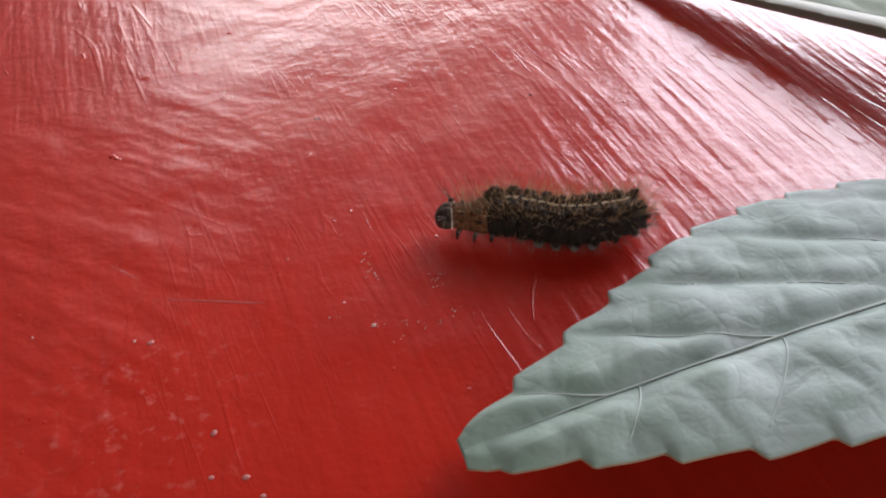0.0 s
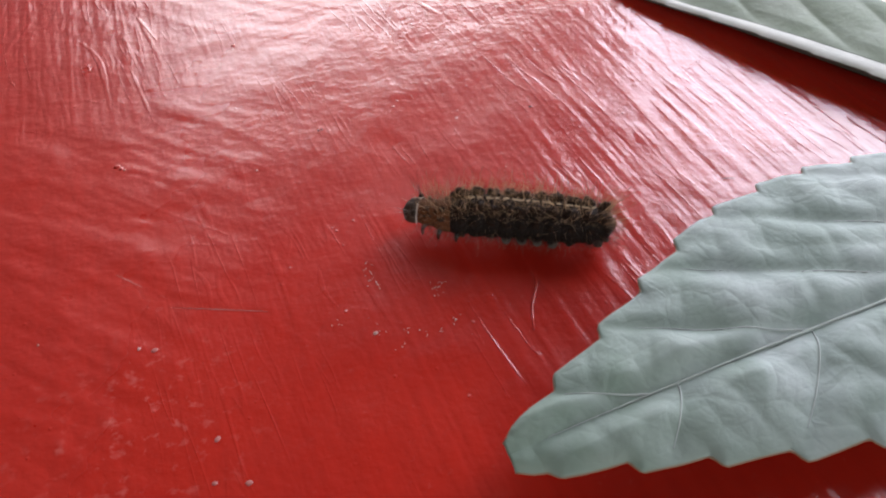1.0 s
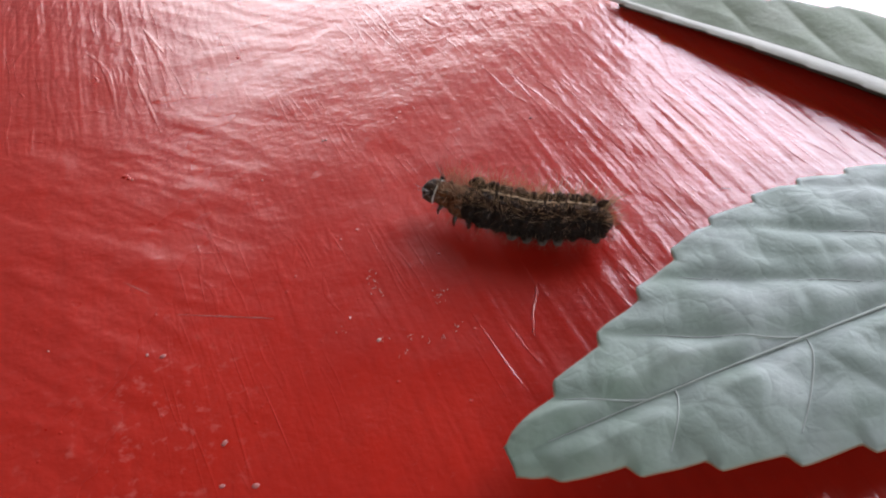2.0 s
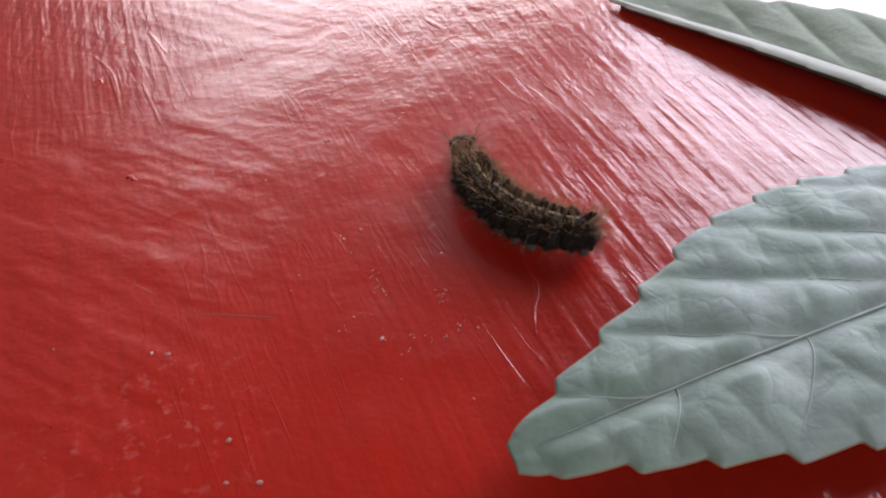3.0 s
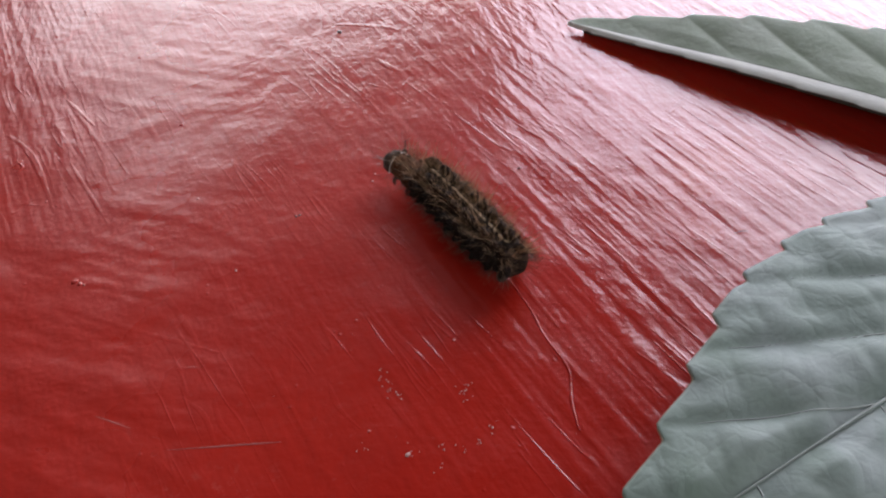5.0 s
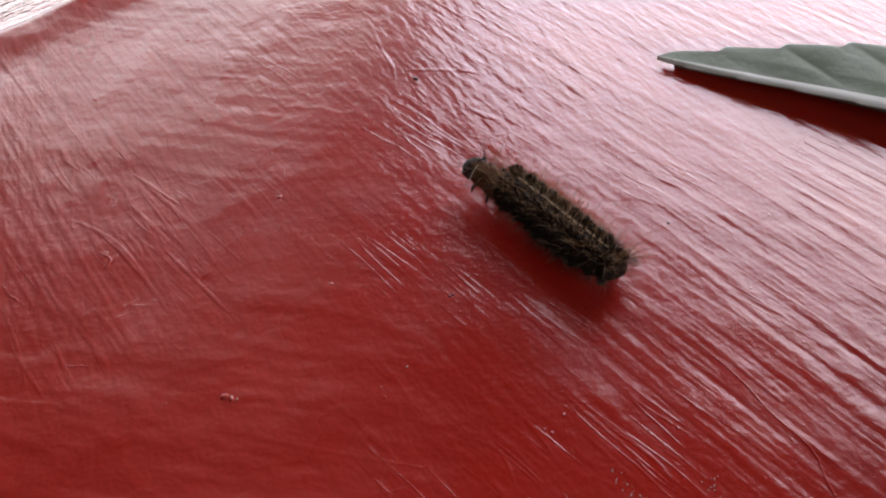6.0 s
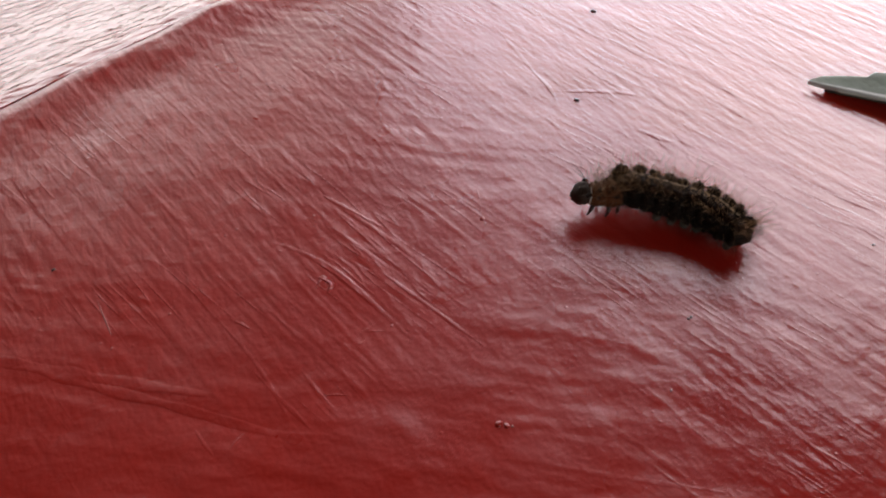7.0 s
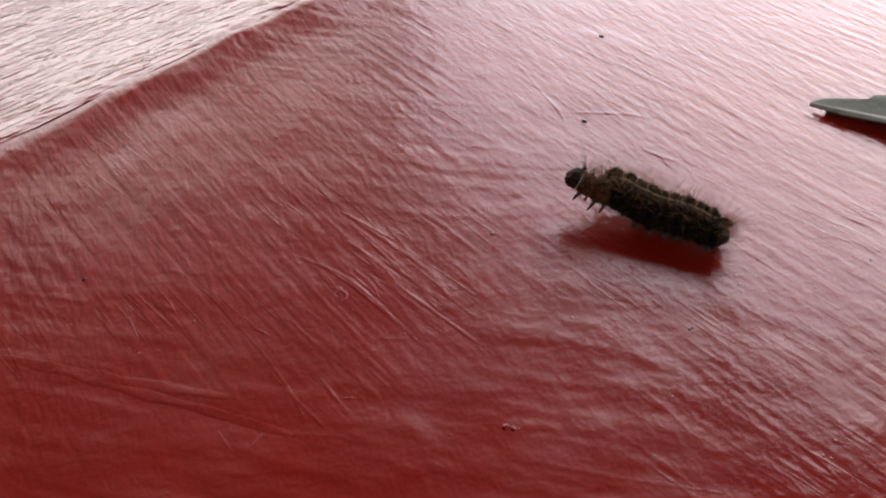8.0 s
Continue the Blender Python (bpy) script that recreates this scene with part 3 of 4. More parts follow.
def leaf_mesh(shape_u, shape_l, length, z_of, tooth, period, thick, seed, side=0):
    """Vertices and faces of a toothed leaf blade in its own centimetres: s from tip to base, n across."""
    ns, nq = 360, 64
    top, bot, faces = [], [], []
    for i in range(ns + 1):
        s = length * (i / ns)
        for j in range(nq + 1):
            q = 2 * j / nq - 1 if side == 0 else side * (j / nq if side > 0 else 1 - j / nq)
            prof = shape_u if q > 0 else shape_l
            wdt = np.interp(s, prof[0], prof[1])
            fade = min(1.0, s / 0.5) * min(1.0, max(0.0, (length - 0.6 - s) / 0.8))
            saw = sawtooth(s, period, 0.0 if q > 0 else 0.37)
            e = abs(q) ** 6
            wid = wdt * (1 - 0.02) + tooth * fade * (saw - 0.3) * e
            ss = s - 0.07 * fade * saw * abs(q) ** 10
            nn = q * wid
            z = z_of(ss, nn, q) + 0.012 * noise.noise((ss * 1.8, nn * 1.8, seed))
            top.append((ss * CM, nn * CM, z * CM))
            bot.append((ss * CM, nn * CM, (z - thick * (1 - 0.6 * abs(q) ** 4)) * CM))
    c = nq + 1
    off = len(top)
    for i in range(ns):
        for j in range(nq):
            a = i * c + j
            faces.append((a, a + c, a + c + 1, a + 1))
            faces.append((off + a, off + a + 1, off + a + c + 1, off + a + c))
    for i in range(ns):
        for j in (0, nq):
            a, b = i * c + j, (i + 1) * c + j
            faces.append((a, off + a, off + b, b) if j == 0 else (a, b, off + b, off + a))
    for j in range(nq):
        for i in (0, ns):
            a = i * c + j
            faces.append((a, a + 1, off + a + 1, off + a) if i == 0 else (a, off + a, off + a + 1, a + 1))
    return top + bot, faces


def tube(pts, r0, r1, sides=7, per=10):
    line = smooth_line(pts, per)
    verts, faces = [], []
    n = len(line)
    for i, c in enumerate(line):
        d = Vector(line[min(i + 1, n - 1)] - line[max(i - 1, 0)]).normalized()
        a = d.cross(Vector((0, 0, 1))).normalized()
        b = a.cross(d)
        r = r0 + (r1 - r0) * i / (n - 1)
        for k in range(sides):
            t = 2 * math.pi * k / sides
            verts.append(tuple((Vector(c) + (a * math.cos(t) + b * math.sin(t)) * r) * CM))
    for i in range(n - 1):
        for k in range(sides):
            a, b = i * sides + k, i * sides + (k + 1) % sides
            faces.append((a, b, b + sides, a + sides))
    faces += [tuple(range(sides - 1, -1, -1)), tuple((n - 1) * sides + k for k in range(sides))]
    return verts, faces


def near_leaf():
    upper = ((0, 0.12, 0.25, 0.65, 1.23, 1.9, 2.85, 4.0, 5.2, 6.6, 7.6, 8.2), (0.11, 0.18, 0.24, 0.42, 0.72, 1.08, 1.60, 1.80, 1.70, 1.15, 0.45, 0.05))
    lower = ((0, 0.12, 0.3, 0.7, 1.5, 2.2, 3.0, 4.0, 5.2, 6.6, 7.6, 8.2), (0.12, 0.20, 0.28, 0.43, 0.73, 0.98, 1.17, 1.31, 1.27, 0.95, 0.4, 0.05))

    def run(n):
        return 2.1 * abs(n) ** 0.92 if n > 0 else 0.95 * abs(n) ** 1.4

    def height(s, n, q):
        phase = (s + run(n) - 2.9) / (1.6 if n > 0 else 1.35)
        f = phase % 1.0
        row = math.floor(phase)
        g = ((s - 0.45 * abs(n)) / 0.62 + 0.37 * row + (0.2 if n > 0 else 0.6) + 0.25 * noise.noise((s * 1.3, n * 1.3, 5.0))) % 1.0
        puff = 1 - abs(2 * f - 1) ** 2.6
        quilt = puff * puff / (puff + 0.15) * 1.1 * (0.74 + 0.26 * (1 - abs(2 * g - 1) ** 3))
        body = 0.075 * quilt * min(1, abs(n) / 0.22) * (1 - 0.8 * abs(q) ** 6)
        body += 0.035 * noise.noise((s * 2.6, n * 3.4, 2.0)) * min(1, abs(n) / 0.2)
        groove = -0.05 * math.exp(-(n / 0.13) ** 2)
        arch = 0.36 + 0.10 * math.sin(min(s, 6.5) / 6.5 * math.pi) - 0.02 * (1 - min(1, s / 0.8))
        down = -0.45 * max(0.0, (s - 6.2) / 2.0) ** 1.6
        cup = (-0.11 if n < 0 else -0.01) * abs(q) ** 2
        return arch + body + groove + down + cup

    leaf = tagged(new("leaf"), "pale grey-green leaf lying underside up on the red table", "leaf")
    verts, faces = leaf_mesh(upper, lower, 8.2, height, 0.11, 0.60, 0.03, 3.0)
    raw_part("blade", verts, faces, LEAF, leaf)
    for first in (0, 64):
        rim_line = [np.array(verts[i * 65 + first]) / CM - (0, 0, 0.012) for i in range(0, 361, 2)]
        raw_part("margin", *tube(rim_line, 0.011, 0.011, 6, 1), MARGIN, leaf, "thin dry brown margin")
    rib = [(s, 0.0, height(s, 0.0, 0) + 0.010) for s in np.linspace(0.35, 8.15, 24)]
    raw_part("midrib", *tube(rib, 0.003, 0.036), VEIN, leaf)
    for side in (1, -1):
        for c in 2.9 + np.arange(-1, 5) * (1.6 if side > 0 else 1.35):
            pts = []
            prof = upper if side > 0 else lower
            start = c
            for m in np.linspace(0.0, 1.0, 25):
                n = m * 1.7
                s = start - run(side * n)
                if s < 0.3 or n > 0.88 * np.interp(s, prof[0], prof[1]):
                    break
                q = n / np.interp(s, prof[0], prof[1])
                pts.append((s, side * n, height(s, side * n, q) + 0.001))
            if len(pts) > 2 and start < 7:
                raw_part("vein", *tube(pts, 0.012 if side > 0 else 0.009, 0.004, 6), VEIN, leaf)
    stem = [(8.1, 0, height(8.1, 0, 0)), (8.6, 0.02, 0.03), (9.4, 0.1, 0.05), (10.2, 0.3, 0.06)]
    raw_part("stalk", *tube(stem, 0.055, 0.06), VEIN, leaf)
    return leaf


def far_leaf():
    at = (0, 0.15, 0.6, 1.2, 2.26, 3.5, 5.0, 6.3, 7.4, 8.0)
    broad = (at, (0.02, 0.14, 0.30, 0.50, 0.85, 1.25, 1.45, 1.10, 0.45, 0.05))
    narrow = (at, (0.02, 0.05, 0.11, 0.16, 0.22, 0.27, 0.30, 0.26, 0.15, 0.04))

    def height(s, n, q):
        lift = 0.07 + 0.27 * math.sin(min(1.0, s / 4.5) * math.pi * 0.5) - 0.22 * max(0.0, (s - 5.8) / 2.2) ** 1.5
        if q <= 0:
            return max(0.035, lift - 0.05 * (1 - abs(q)) * min(1, s / 1.5) - 0.05 * abs(q) ** 4)
        f = ((s + 1.7 * n) / 1.3) % 1.0
        quilt = 0.04 * (1 - abs(2 * f - 1) ** 2.4) * min(1, n / 0.25) * (1 - q ** 5)
        return max(0.035, lift - 0.05 * min(1, s / 1.5) + (0.17 * q ** 1.3 + quilt) * min(1, s / 2.0))

    leaf = tagged(new("leaf"), "dull green cupped leaf with a pale rim on the red table", "leaf")
    raw_part("blade", *leaf_mesh(broad, narrow, 8.0, height, 0.14, 0.75, 0.03, 8.0, 1), LEAF_FAR, leaf)
    raw_part("curled_rim", *leaf_mesh(broad, narrow, 8.0, height, 0.03, 0.75, 0.03, 8.0, -1), RIM, leaf, "pale turned-up rim")
    # an added dark sheet, curving down to the table behind the overhanging margin, stands in for shade and blocks
    # light
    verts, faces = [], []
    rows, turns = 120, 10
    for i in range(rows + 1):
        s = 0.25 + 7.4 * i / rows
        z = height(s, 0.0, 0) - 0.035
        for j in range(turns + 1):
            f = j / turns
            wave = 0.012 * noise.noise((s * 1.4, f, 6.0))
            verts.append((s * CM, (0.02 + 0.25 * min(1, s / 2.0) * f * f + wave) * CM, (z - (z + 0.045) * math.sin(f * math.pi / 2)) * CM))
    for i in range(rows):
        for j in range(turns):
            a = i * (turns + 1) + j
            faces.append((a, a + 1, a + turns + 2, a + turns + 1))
    sheet = raw_part("under_leaf_shade", verts, faces, UNDER_SHADE, leaf, "added dark sheet for the shade under the leaf")
    thick = sheet.modifiers.new("thickness", "SOLIDIFY")
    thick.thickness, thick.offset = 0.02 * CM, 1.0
    raw_part("stalk", *tube([(7.9, 0, height(7.9, 0, 0)), (8.5, 0.0, 0.05), (9.3, -0.2, 0.06)], 0.05, 0.055), VEIN, leaf)
    return leaf


leaf_a = near_leaf()
leaf_b = far_leaf()


# ---- the caterpillar ----
SEGMENTS = 12
RADII = [0.162, 0.200, 0.240, 0.264, 0.268, 0.268, 0.268, 0.268, 0.264, 0.256, 0.238, 0.195]
SEG_LEN = 0.185


def hair_mesh(roots, name, material, parent, thick=0.0035, label=""):
    """Many thin bent hairs as one mesh: roots are (place, way, length) in centimetres."""
    verts, faces = [], []
    for p, d, ln in roots:
        d = d.normalized()
        a = d.orthogonal().normalized()
        b = d.cross(a)
        bend = Vector((random.gauss(0, 0.12), random.gauss(0, 0.12), random.gauss(-0.05, 0.12))) * ln
        base = len(verts)
        for f, r in ((0.0, 1.0), (0.5, 0.8)):
            c = p + d * ln * f + bend * f * f
            for k in range(3):
                t = 2 * math.pi * k / 3
                verts.append(tuple((c + (a * math.cos(t) + b * math.sin(t)) * thick * r) * CM))
        verts.append(tuple((p + d * ln + bend) * CM))
        for k in range(3):
            j = (k + 1) % 3
            faces.append((base + k, base + j, base + 3 + j, base + 3 + k))
            faces.append((base + 3 + k, base + 3 + j, base + 6))
    return raw_part(name, verts, faces, material, parent, label, smooth=False)


def ring_point(r, a):
    """A point on a segment's skin: a degrees from the top, to the left side."""
    return Vector((0, math.sin(radians(a)) * r * 1.02, math.cos(radians(a)) * r * 0.91))


def body_segment(i, root):
    r = RADII[i]
    nxt = RADII[min(i + 1, SEGMENTS - 1)]
    prv = RADII[max(i - 1, 0)]
    bm = bmesh.new()
    rings, sides = 9, 20
    loops = []
    for k in range(rings):
        u = k / (rings - 1)
        x = (0.5 - u) * SEG_LEN * 1.35
        swell = 0.80 + 0.20 * math.sin(math.pi * u) ** 0.6
        rad = (prv + (r - prv) * min(1, 2 * u) if u < 0.5 else r + (nxt - r) * (2 * u - 1)) * 0.5 + r * 0.5
        if i == SEGMENTS - 1:
            swell *= max(0.25, 1.0 - max(0, u - 0.45) ** 2 * 2.6)
        loops.append([bm.verts.new((x * CM, math.sin(2 * math.pi * s / sides) * rad * swell * 1.02 * CM,
                                    math.cos(2 * math.pi * s / sides) * rad * swell * (0.91 if 4 * s < sides or 4 * s > 3 * sides else 0.62) * CM)) for s in range(sides)])
    for a, b in zip(loops, loops[1:]):
        for s in range(sides):
            t = (s + 1) % sides
            bm.faces.new((a[s], b[s], b[t], a[t]))
    bm.faces.new(loops[0])
    bm.faces.new(loops[-1][::-1])
    bmesh.ops.recalc_face_normals(bm, faces=bm.faces)
    for v in bm.verts:
        v.co += v.co.normalized() * 0.00006 * noise.noise(v.co * 2500 + Vector((i * 3.1, 0, 0)))
    seg = part("body_segment", bm, COLLAR if i < 2 else SKIN, root, "rusty brown collar segment" if i < 2 else "")
    # two rows of black warts along the back, each a cluster of beads, smaller ones on the flanks
    for a, size in ((25, 0.084), (-25, 0.084), (62, 0.046), (-62, 0.046), (98, 0.035), (-98, 0.035)):
        if i < 2:
            size *= 0.40
        if i == 2:
            size *= 1.25
        w = bmesh.new()
        c = ring_point(r * 0.99, a + random.uniform(-4, 4)) + Vector((random.uniform(-0.02, 0.02), 0, 0))
        sz = size * random.uniform(0.78, 1.0)
        ball(w, Matrix.Diagonal((1, 1, 1, 1)), 20, 13)
        knobs = []
        for k in range(14):
            t, up = random.uniform(0, 2 * math.pi), random.uniform(-0.1, 1.0)
            flat = math.sqrt(1 - up * up)
            knobs.append(Vector((math.cos(t) * flat, math.sin(t) * flat, up)))
        for v in w.verts:
            way = v.co.normalized()
            lump = max(math.exp(-(way.angle(k) / 0.30) ** 2) for k in knobs)
            v.co = Vector((way.x * 1.1, way.y * 0.9, way.z * 0.9)) * (0.75 + 0.5 * lump) * sz * CM
        bmesh.ops.transform(w, matrix=Matrix.Translation(c * CM) @ pose(0, 0, 0, -a), verts=w.verts)
        part("wart", w, WART, seg)
    # the broken cream line down the back
    if 2 < i < SEGMENTS - 1:
        shift = random.uniform(-0.02, 0.02)
        for x0, x1, w in ((0.072, 0.0, 0.0105), (-0.026, -0.072, 0.009)):
            pts = [(x0 + (x1 - x0) * k / 3 + shift * 0.5, random.uniform(-0.012, 0.012), r * 0.925 + 0.010) for k in range(4)]
            raw_part("dorsal_stripe", *tube(pts, w, w * 0.6, 6), CREAM, seg, "thin broken cream line")
    # hairs: short dark bristles round the warts, tan tufts, soft brown down on the flanks, darkened for shade
    tan, dark, brown = [], [], []
    for k in range(52 + (440 if i > 1 else 60)):
        on_top = k < 52
        a = random.choice((-1, 1)) * (random.gauss(24, 13) if on_top else random.uniform(42, 108))
        c = ring_point(r * 0.96, a) + Vector((random.uniform(-0.11, 0.11), 0, 0))
        d = Vector((random.gauss(0, 0.4), c.y * (1.0 if on_top else 1.5) / r, c.z / r + (0.3 if on_top else 0.05)))
        d += Vector((random.gauss(0, 0.3), random.gauss(0, 0.3), random.gauss(0, 0.3)))
        ln = random.uniform(0.04, 0.10) if on_top else random.uniform(0.04, 0.13)
        if i < 2:
            d.x += 0.35
            d.z += 0.4
            ln *= 2.4
        if i >= SEGMENTS - 2:
            d.x -= 1.1
            ln *= 1.25
        pick = random.random()
        if on_top and pick < 0.8 and i > 1:
            dark.append((c, d, ln * 0.8))
        elif i > 1 and not on_top and pick < 0.98 or i < 2 and pick < 0.4:
            brown.append((c, d, ln))
        else:
            tan.append((c, d, ln))
    if i == SEGMENTS - 1:
        for k in range(110):
            a, e = random.uniform(-110, 110), random.uniform(0.05, 0.9)
            c = ring_point(r * e, a) + Vector((-0.08 - 0.03 * (1 - e), 0, 0))
            tan.append((c, Vector((-1.2, c.y / r * 1.2, c.z / r + 0.1)) + Vector((random.gauss(0, 0.3), random.gauss(0, 0.3), random.gauss(0, 0.3))), random.uniform(0.08, 0.26)))
    belly = []
    for k in range(75):
        a = random.choice((-1, 1)) * random.uniform(88, 118)
        c = ring_point(r * 0.92, a) + Vector((random.gauss(0, 0.06), 0, 0))
        c.z = max(c.z, -r * 0.5)
        belly.append((c, Vector((random.gauss(0, 0.3), c.y / r * 1.2, -0.05 + random.gauss(0, 0.25))), random.uniform(0.08, 0.23)))
    hair_mesh(belly, "fringe_hair", FRINGE_HAIR, seg, 0.0008, "soft brown fringe along the foot")
    halo = []
    for k in range(55 if i < 2 else 150 if i == 2 or i > 10 else 110):
        a = random.choice((-1, 1)) * (random.uniform(4, 50) if random.random() < 0.92 or i < 3 else random.uniform(50, 100))
        c = ring_point(r * 0.97, a) + Vector((random.gauss(0, 0.06), 0, 0))
        d = Vector((random.gauss(0, 0.3) + (0.15 if i < 2 else -0.8 if i > 10 else 0), c.y / r, c.z / r + 0.1)) + Vector((0, random.gauss(0, 0.25), random.gauss(0, 0.25)))
        halo.append((c, d, random.uniform(0.12, 0.22) if 1 < i < 11 and random.random() < 0.65 else random.uniform(0.20, 0.38)))
    hair_mesh(halo, "long_hair", PALE_HAIR, seg, 0.0011, "sparse long pale hairs")
    if brown:
        hair_mesh(brown, "underside_hair", SHADED_BROWN_HAIR, seg, 0.0008, "brown flank hair, darkened for backlit shade")
    hair_mesh(tan, "hair", TAN_HAIR, seg, 0.0009 if i < 2 else 0.0008, "fine tan hair")
    if dark:
        hair_mesh(dark, "bristle", DARK_HAIR, seg, 0.0011, "short dark bristles")
    # legs
    if i < 3:
        for side in (1, -1):
            pts = [(0.02, side * 0.07, -r * 0.50), (0.05, side * 0.12, -r * 0.80), (0.06, side * 0.10, -r * 0.80 - 0.10)]
            raw_part("true_leg", *tube(pts, 0.034, 0.012, 6), CLAW, seg, "short dark jointed leg")
    elif i in (5, 6, 7, 8, 11):
        for side in (1, -1):
            x = 0.05 if i == 11 else 0.0
            pts = [(x, side * 0.08, -r * 0.45), (x, side * 0.12, -r * 0.72), (x, side * 0.115, -0.16 if i == 11 else -0.222)]
            raw_part("proleg", *tube(pts, 0.062, 0.048, 8), FOOT, seg, "stubby greyish proleg")
    return seg


def head_part(root):
    bm = bmesh.new()
    bmesh.ops.create_uvsphere(bm, u_segments=20, v_segments=14, radius=1)
    for v in bm.verts:
        x, y, z = v.co
        v.co = Vector((x * 0.125 * (1.0 if x > 0 else 0.8), y * 0.150 * (1 - 0.12 * max(0, x)), z * 0.140 * (1 - 0.1 * abs(y)) - 0.02 * max(0, x))) * CM
        if z > 0.2:
            v.co.z -= 0.018 * CM * math.exp(-(y / 0.18) ** 2)
        v.co *= 1.04 + 0.10 * noise.noise(Vector((x, y, z)) * 2.2) + 0.05 * noise.noise(Vector((x, y, z)) * 6.0)
    head = part("head", bm, HEADSKIN, root, "lumpy dark brown head")
    for side in (1, -1):
        arc = [(-0.045 - 0.02 * math.sin(t), side * math.sin(t) * 0.156, math.cos(t) * 0.146) for t in np.linspace(0.25, 1.9, 8)]
        raw_part("collar_line", *tube(arc, 0.004, 0.007, 6), PALE, head, "pale curved line behind the head")
        m = bmesh.new()
        ball(m, Matrix.Translation(Vector((0.095, side * 0.03, -0.075)) * CM) @ Matrix.Diagonal((0.03 * CM, 0.022 * CM, 0.03 * CM, 1)), 8, 6)
        part("mandible", m, CLAW, head)
        horn = bmesh.new()
        ball(horn, Matrix.Translation(Vector((-0.03, side * 0.135, 0.085)) * CM) @ Matrix.Diagonal((0.035 * CM, 0.035 * CM, 0.04 * CM, 1)), 8, 6)
        part("wart", horn, WART, head)
        tuft = []
        for k in range(12):
            tuft.append((Vector((-0.02, side * 0.14, 0.10)), Vector((0.75, side * 0.75, 0.75)) + Vector((random.gauss(0, 0.24), random.gauss(0, 0.24), random.gauss(0, 0.24))), random.uniform(0.10, 0.30)))
        hair_mesh(tuft, "hair_pencil", DARK_HAIR, head, 0.0018, "long dark hair pencil")
    fuzz = []
    for k in range(18):
        a = random.uniform(-110, 110)
        fuzz.append((ring_point(0.115, a) + Vector((random.uniform(-0.06, 0.05), 0, 0)), Vector((0.8, math.sin(radians(a)), math.cos(radians(a)))) + Vector((random.gauss(0, 0.25), random.gauss(0, 0.25), random.gauss(0, 0.25))), random.uniform(0.06, 0.15)))
    hair_mesh(fuzz, "hair", TAN_HAIR, head, 0.0010)
    return head


caterpillar = tagged(new("caterpillar"), "hairy black caterpillar with a rusty collar crawling on the red table", "caterpillar")
head = head_part(caterpillar)
segments = [body_segment(i, caterpillar) for i in range(SEGMENTS)]


# ---- what moves ----
def crawl_pose(knots):
    """Poses of the body, head and segments from the head's middle and five places on the back (cm)."""
    drop = (0.0, 0.18, 0.24, 0.25, 0.24, 0.20)
    line = smooth_line([(x, y, z - d) for (x, y, z), d in zip(knots, drop)], 16)
    line.append(line[-1] + (line[-1] - line[-3]) * 0.5)
    line = np.array(line)
    arc = np.r_[0, np.cumsum(np.linalg.norm(np.diff(line, axis=0), axis=1))]
    at = lambda d: Vector([np.interp(d, arc, line[:, k]) for k in range(3)])

    def stand(d):
        ahead = (at(max(d - 0.12, 0)) - at(min(d + 0.12, arc[-1]))).normalized()
        side = Vector((0, 0, 1)).cross(ahead).normalized()
        up = ahead.cross(side)
        m = Matrix((ahead, side, up)).transposed().to_4x4()
        m.translation = at(d) * CM
        return m

    total = arc[-1]
    first, last = 0.17, total - 0.02
    spots = [0.0] + [first + (last - first) * i / (SEGMENTS - 1) for i in range(SEGMENTS)]
    worldly = [stand(d) for d in spots]
    mid = at(total * 0.55)
    way = at(total * 0.2) - at(total * 0.9)
    base = pose(mid.x * CM, mid.y * CM, 0, 0, 0, math.degrees(math.atan2(way.y, way.x)))
    return base, [base.inverted() @ m for m in worldly]


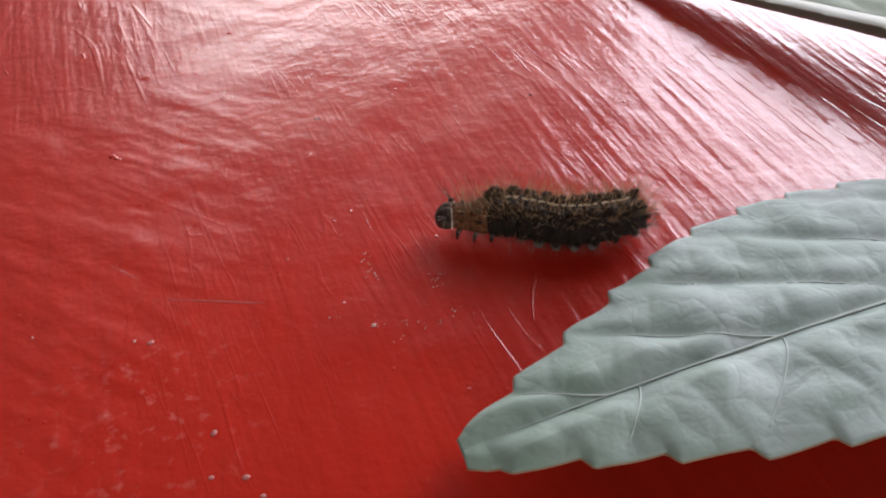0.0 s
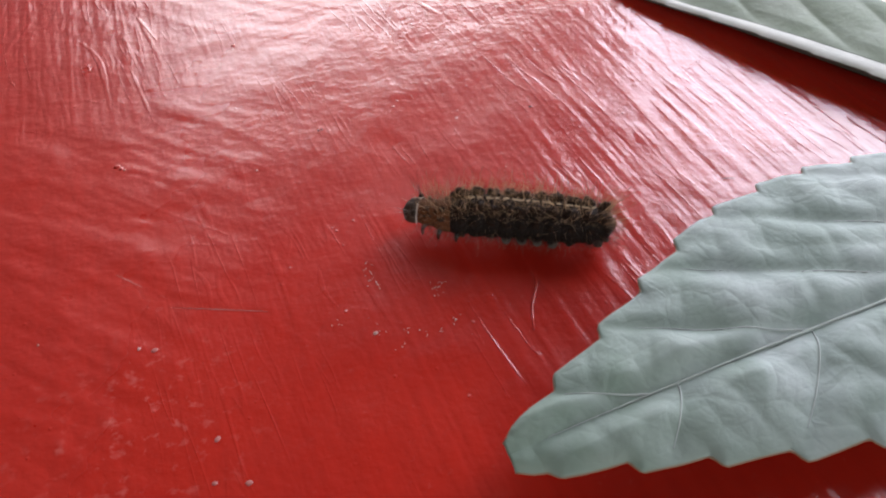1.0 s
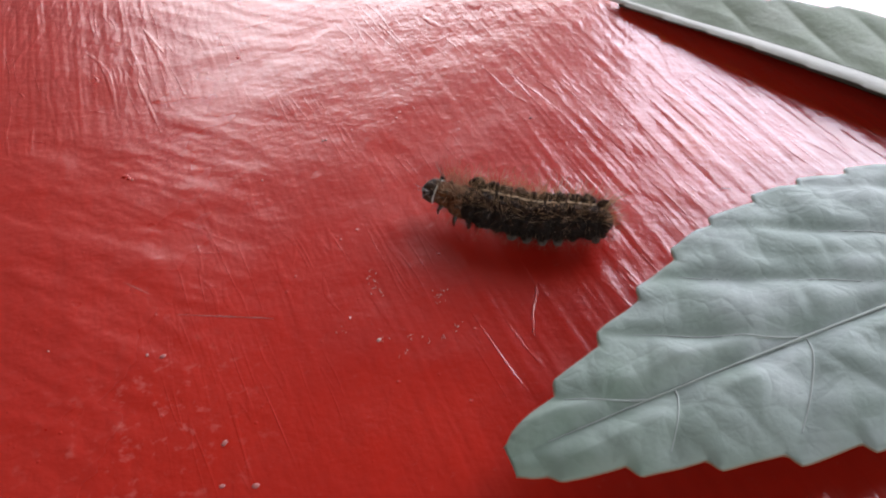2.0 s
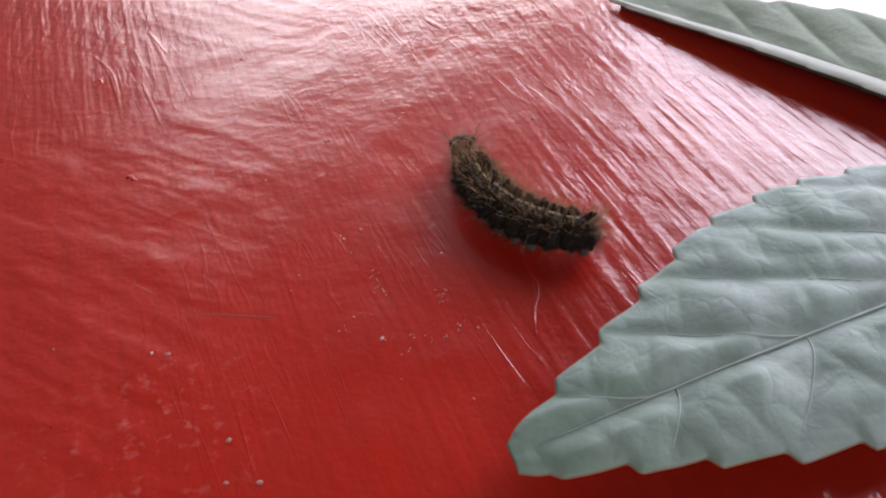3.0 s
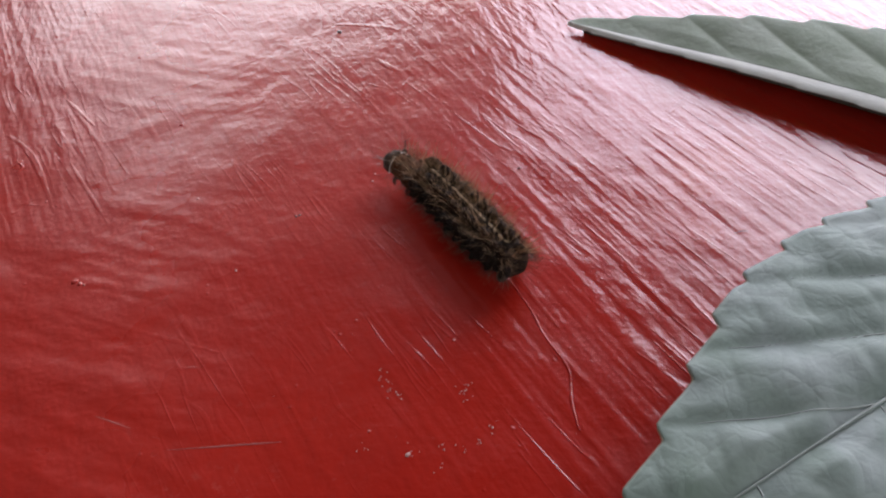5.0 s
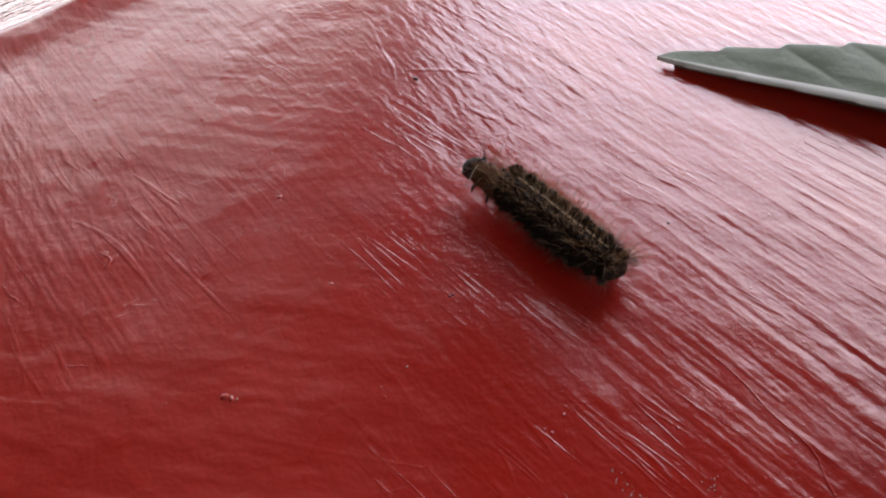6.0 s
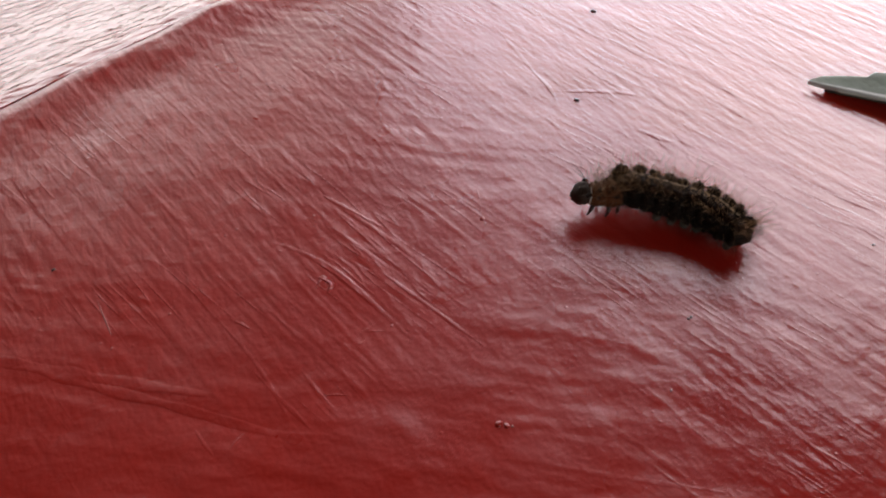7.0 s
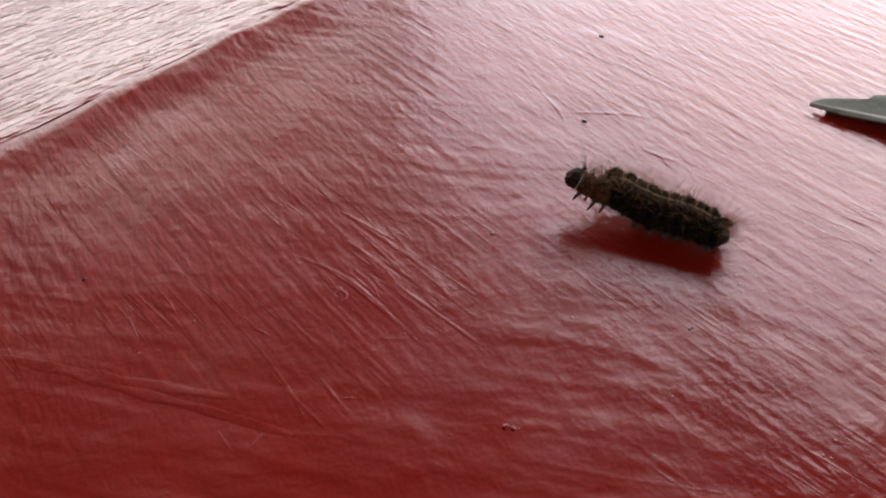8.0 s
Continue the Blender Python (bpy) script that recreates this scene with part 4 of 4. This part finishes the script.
def motions():
    rows = []

    def key(t, *knots):
        rows.append((t, *crawl_pose(knots)))

    key(0.0, (0.07, 6.24, 0.25), (0.41, 6.19, 0.42), (0.73, 6.18, 0.48), (1.24, 6.02, 0.47), (1.64, 6.01, 0.47), (1.98, 6.12, 0.42))
    key(0.5, (-0.27, 6.52, 0.25), (0.13, 6.33, 0.42), (0.43, 6.30, 0.48), (0.92, 6.11, 0.47), (1.38, 6.06, 0.47), (1.72, 6.17, 0.42))
    key(1.0, (-0.27, 6.52, 0.25), (0.10, 6.39, 0.42), (0.42, 6.36, 0.48), (0.94, 6.27, 0.47), (1.33, 6.15, 0.47), (1.67, 6.11, 0.42))
    key(1.5, (-0.12, 6.20, 0.20), (0.14, 6.29, 0.42), (0.42, 6.42, 0.48), (0.89, 6.32, 0.47), (1.28, 6.15, 0.47), (1.64, 6.13, 0.42))
    key(1.7, (-0.07, 6.54, 0.30), (0.19, 6.46, 0.43), (0.42, 6.49, 0.50), (0.89, 6.40, 0.47), (1.29, 6.27, 0.47), (1.67, 6.23, 0.42))
    key(2.8, (0.15, 7.65, 0.30), (0.33, 7.27, 0.43), (0.52, 6.84, 0.48), (0.87, 6.40, 0.47), (1.26, 6.17, 0.47), (1.62, 6.10, 0.42))
    key(3.0, (0.27, 7.78, 0.30), (0.36, 7.27, 0.43), (0.49, 6.88, 0.48), (0.81, 6.46, 0.47), (1.17, 6.19, 0.47), (1.52, 6.12, 0.42))
    key(3.5, (0.14, 7.90, 0.30), (0.30, 7.50, 0.43), (0.47, 7.17, 0.48), (0.80, 6.68, 0.47), (1.04, 6.34, 0.47), (1.29, 6.08, 0.42))
    key(4.0, (-0.07, 8.27, 0.30), (0.13, 7.92, 0.43), (0.37, 7.55, 0.48), (0.63, 7.08, 0.47), (0.83, 6.68, 0.47), (1.00, 6.41, 0.42))
    key(4.2, (-0.20, 8.23, 0.30), (0.06, 7.97, 0.43), (0.32, 7.66, 0.48), (0.63, 7.15, 0.47), (0.81, 6.78, 0.47), (0.97, 6.51, 0.42))
    key(5.3, (-0.37, 9.23, 0.30), (-0.21, 8.99, 0.43), (-0.05, 8.78, 0.48), (0.20, 8.13, 0.47), (0.38, 7.57, 0.47), (0.54, 7.27, 0.42))
    key(5.5, (-0.48, 9.51, 0.30), (-0.28, 9.24, 0.43), (-0.13, 9.00, 0.48), (0.09, 8.38, 0.47), (0.34, 8.04, 0.47), (0.50, 7.74, 0.42))
    key(6.0, (-0.62, 9.97, 0.35), (-0.46, 9.72, 0.45), (-0.31, 9.50, 0.50), (-0.12, 9.00, 0.48), (0.05, 8.43, 0.47), (0.21, 8.04, 0.42))
    key(6.5, (-1.12, 10.35, 0.30), (-0.88, 10.22, 0.42), (-0.61, 10.15, 0.48), (-0.37, 9.70, 0.46), (-0.20, 9.10, 0.44), (-0.09, 8.62, 0.40))
    key(7.0, (-1.70, 10.41, 0.30), (-1.43, 10.33, 0.43), (-1.14, 10.32, 0.50), (-0.76, 9.99, 0.49), (-0.44, 9.65, 0.46), (-0.30, 9.20, 0.40))
    key(7.5, (-1.94, 10.62, 0.32), (-1.74, 10.47, 0.46), (-1.42, 10.51, 0.53), (-1.06, 10.18, 0.50), (-0.69, 9.78, 0.46), (-0.46, 9.44, 0.40))
    key(8.0, (-1.66, 10.84, 0.47), (-1.47, 10.65, 0.55), (-1.21, 10.57, 0.54), (-0.93, 10.16, 0.49), (-0.63, 9.86, 0.46), (-0.40, 9.50, 0.40))
    walk(caterpillar, [(t, base) for t, base, _ in rows])
    for n, ob in enumerate((head, *segments)):
        walk(ob, [(t, poses[n]) for t, _, poses in rows])

    rest = pose(0.40 * CM, 3.43 * CM, 0, 0, 0, 19)

    def slid(dx, dy, turn):
        c = pose(2.0 * CM, 5.0 * CM, 0)
        return pose(dx * CM, dy * CM, 0) @ c @ pose(0, 0, 0, 0, 0, turn) @ c.inverted() @ rest

    walk(leaf_a, [(0.0, slid(-0.27, -0.12, -3.3) @ pose(0, 0, 0, -10)), (0.5, slid(-0.10, -0.04, -1.9) @ pose(0, 0, 0, -8)), (0.9, slid(0, 0.01, 0)), (1.2, rest), (8.0, rest)])

    lie = pose(2.80 * CM, 11.66 * CM, 0.055 * CM, 0, 0, -48.5)
    up = lie @ pose(0, 0, 0, 0, -5, 1) @ pose(0, 0, 0, -4, 0, 0)
    high = lie @ pose(0, 0, 0, 0, -6, 7) @ pose(0, 0, 0, -4, 0, 0)
    walk(leaf_b, [(0.0, up), (0.6, up), (0.8, high), (0.92, lie), (1.2, lie), (8.0, lie)])


motions()
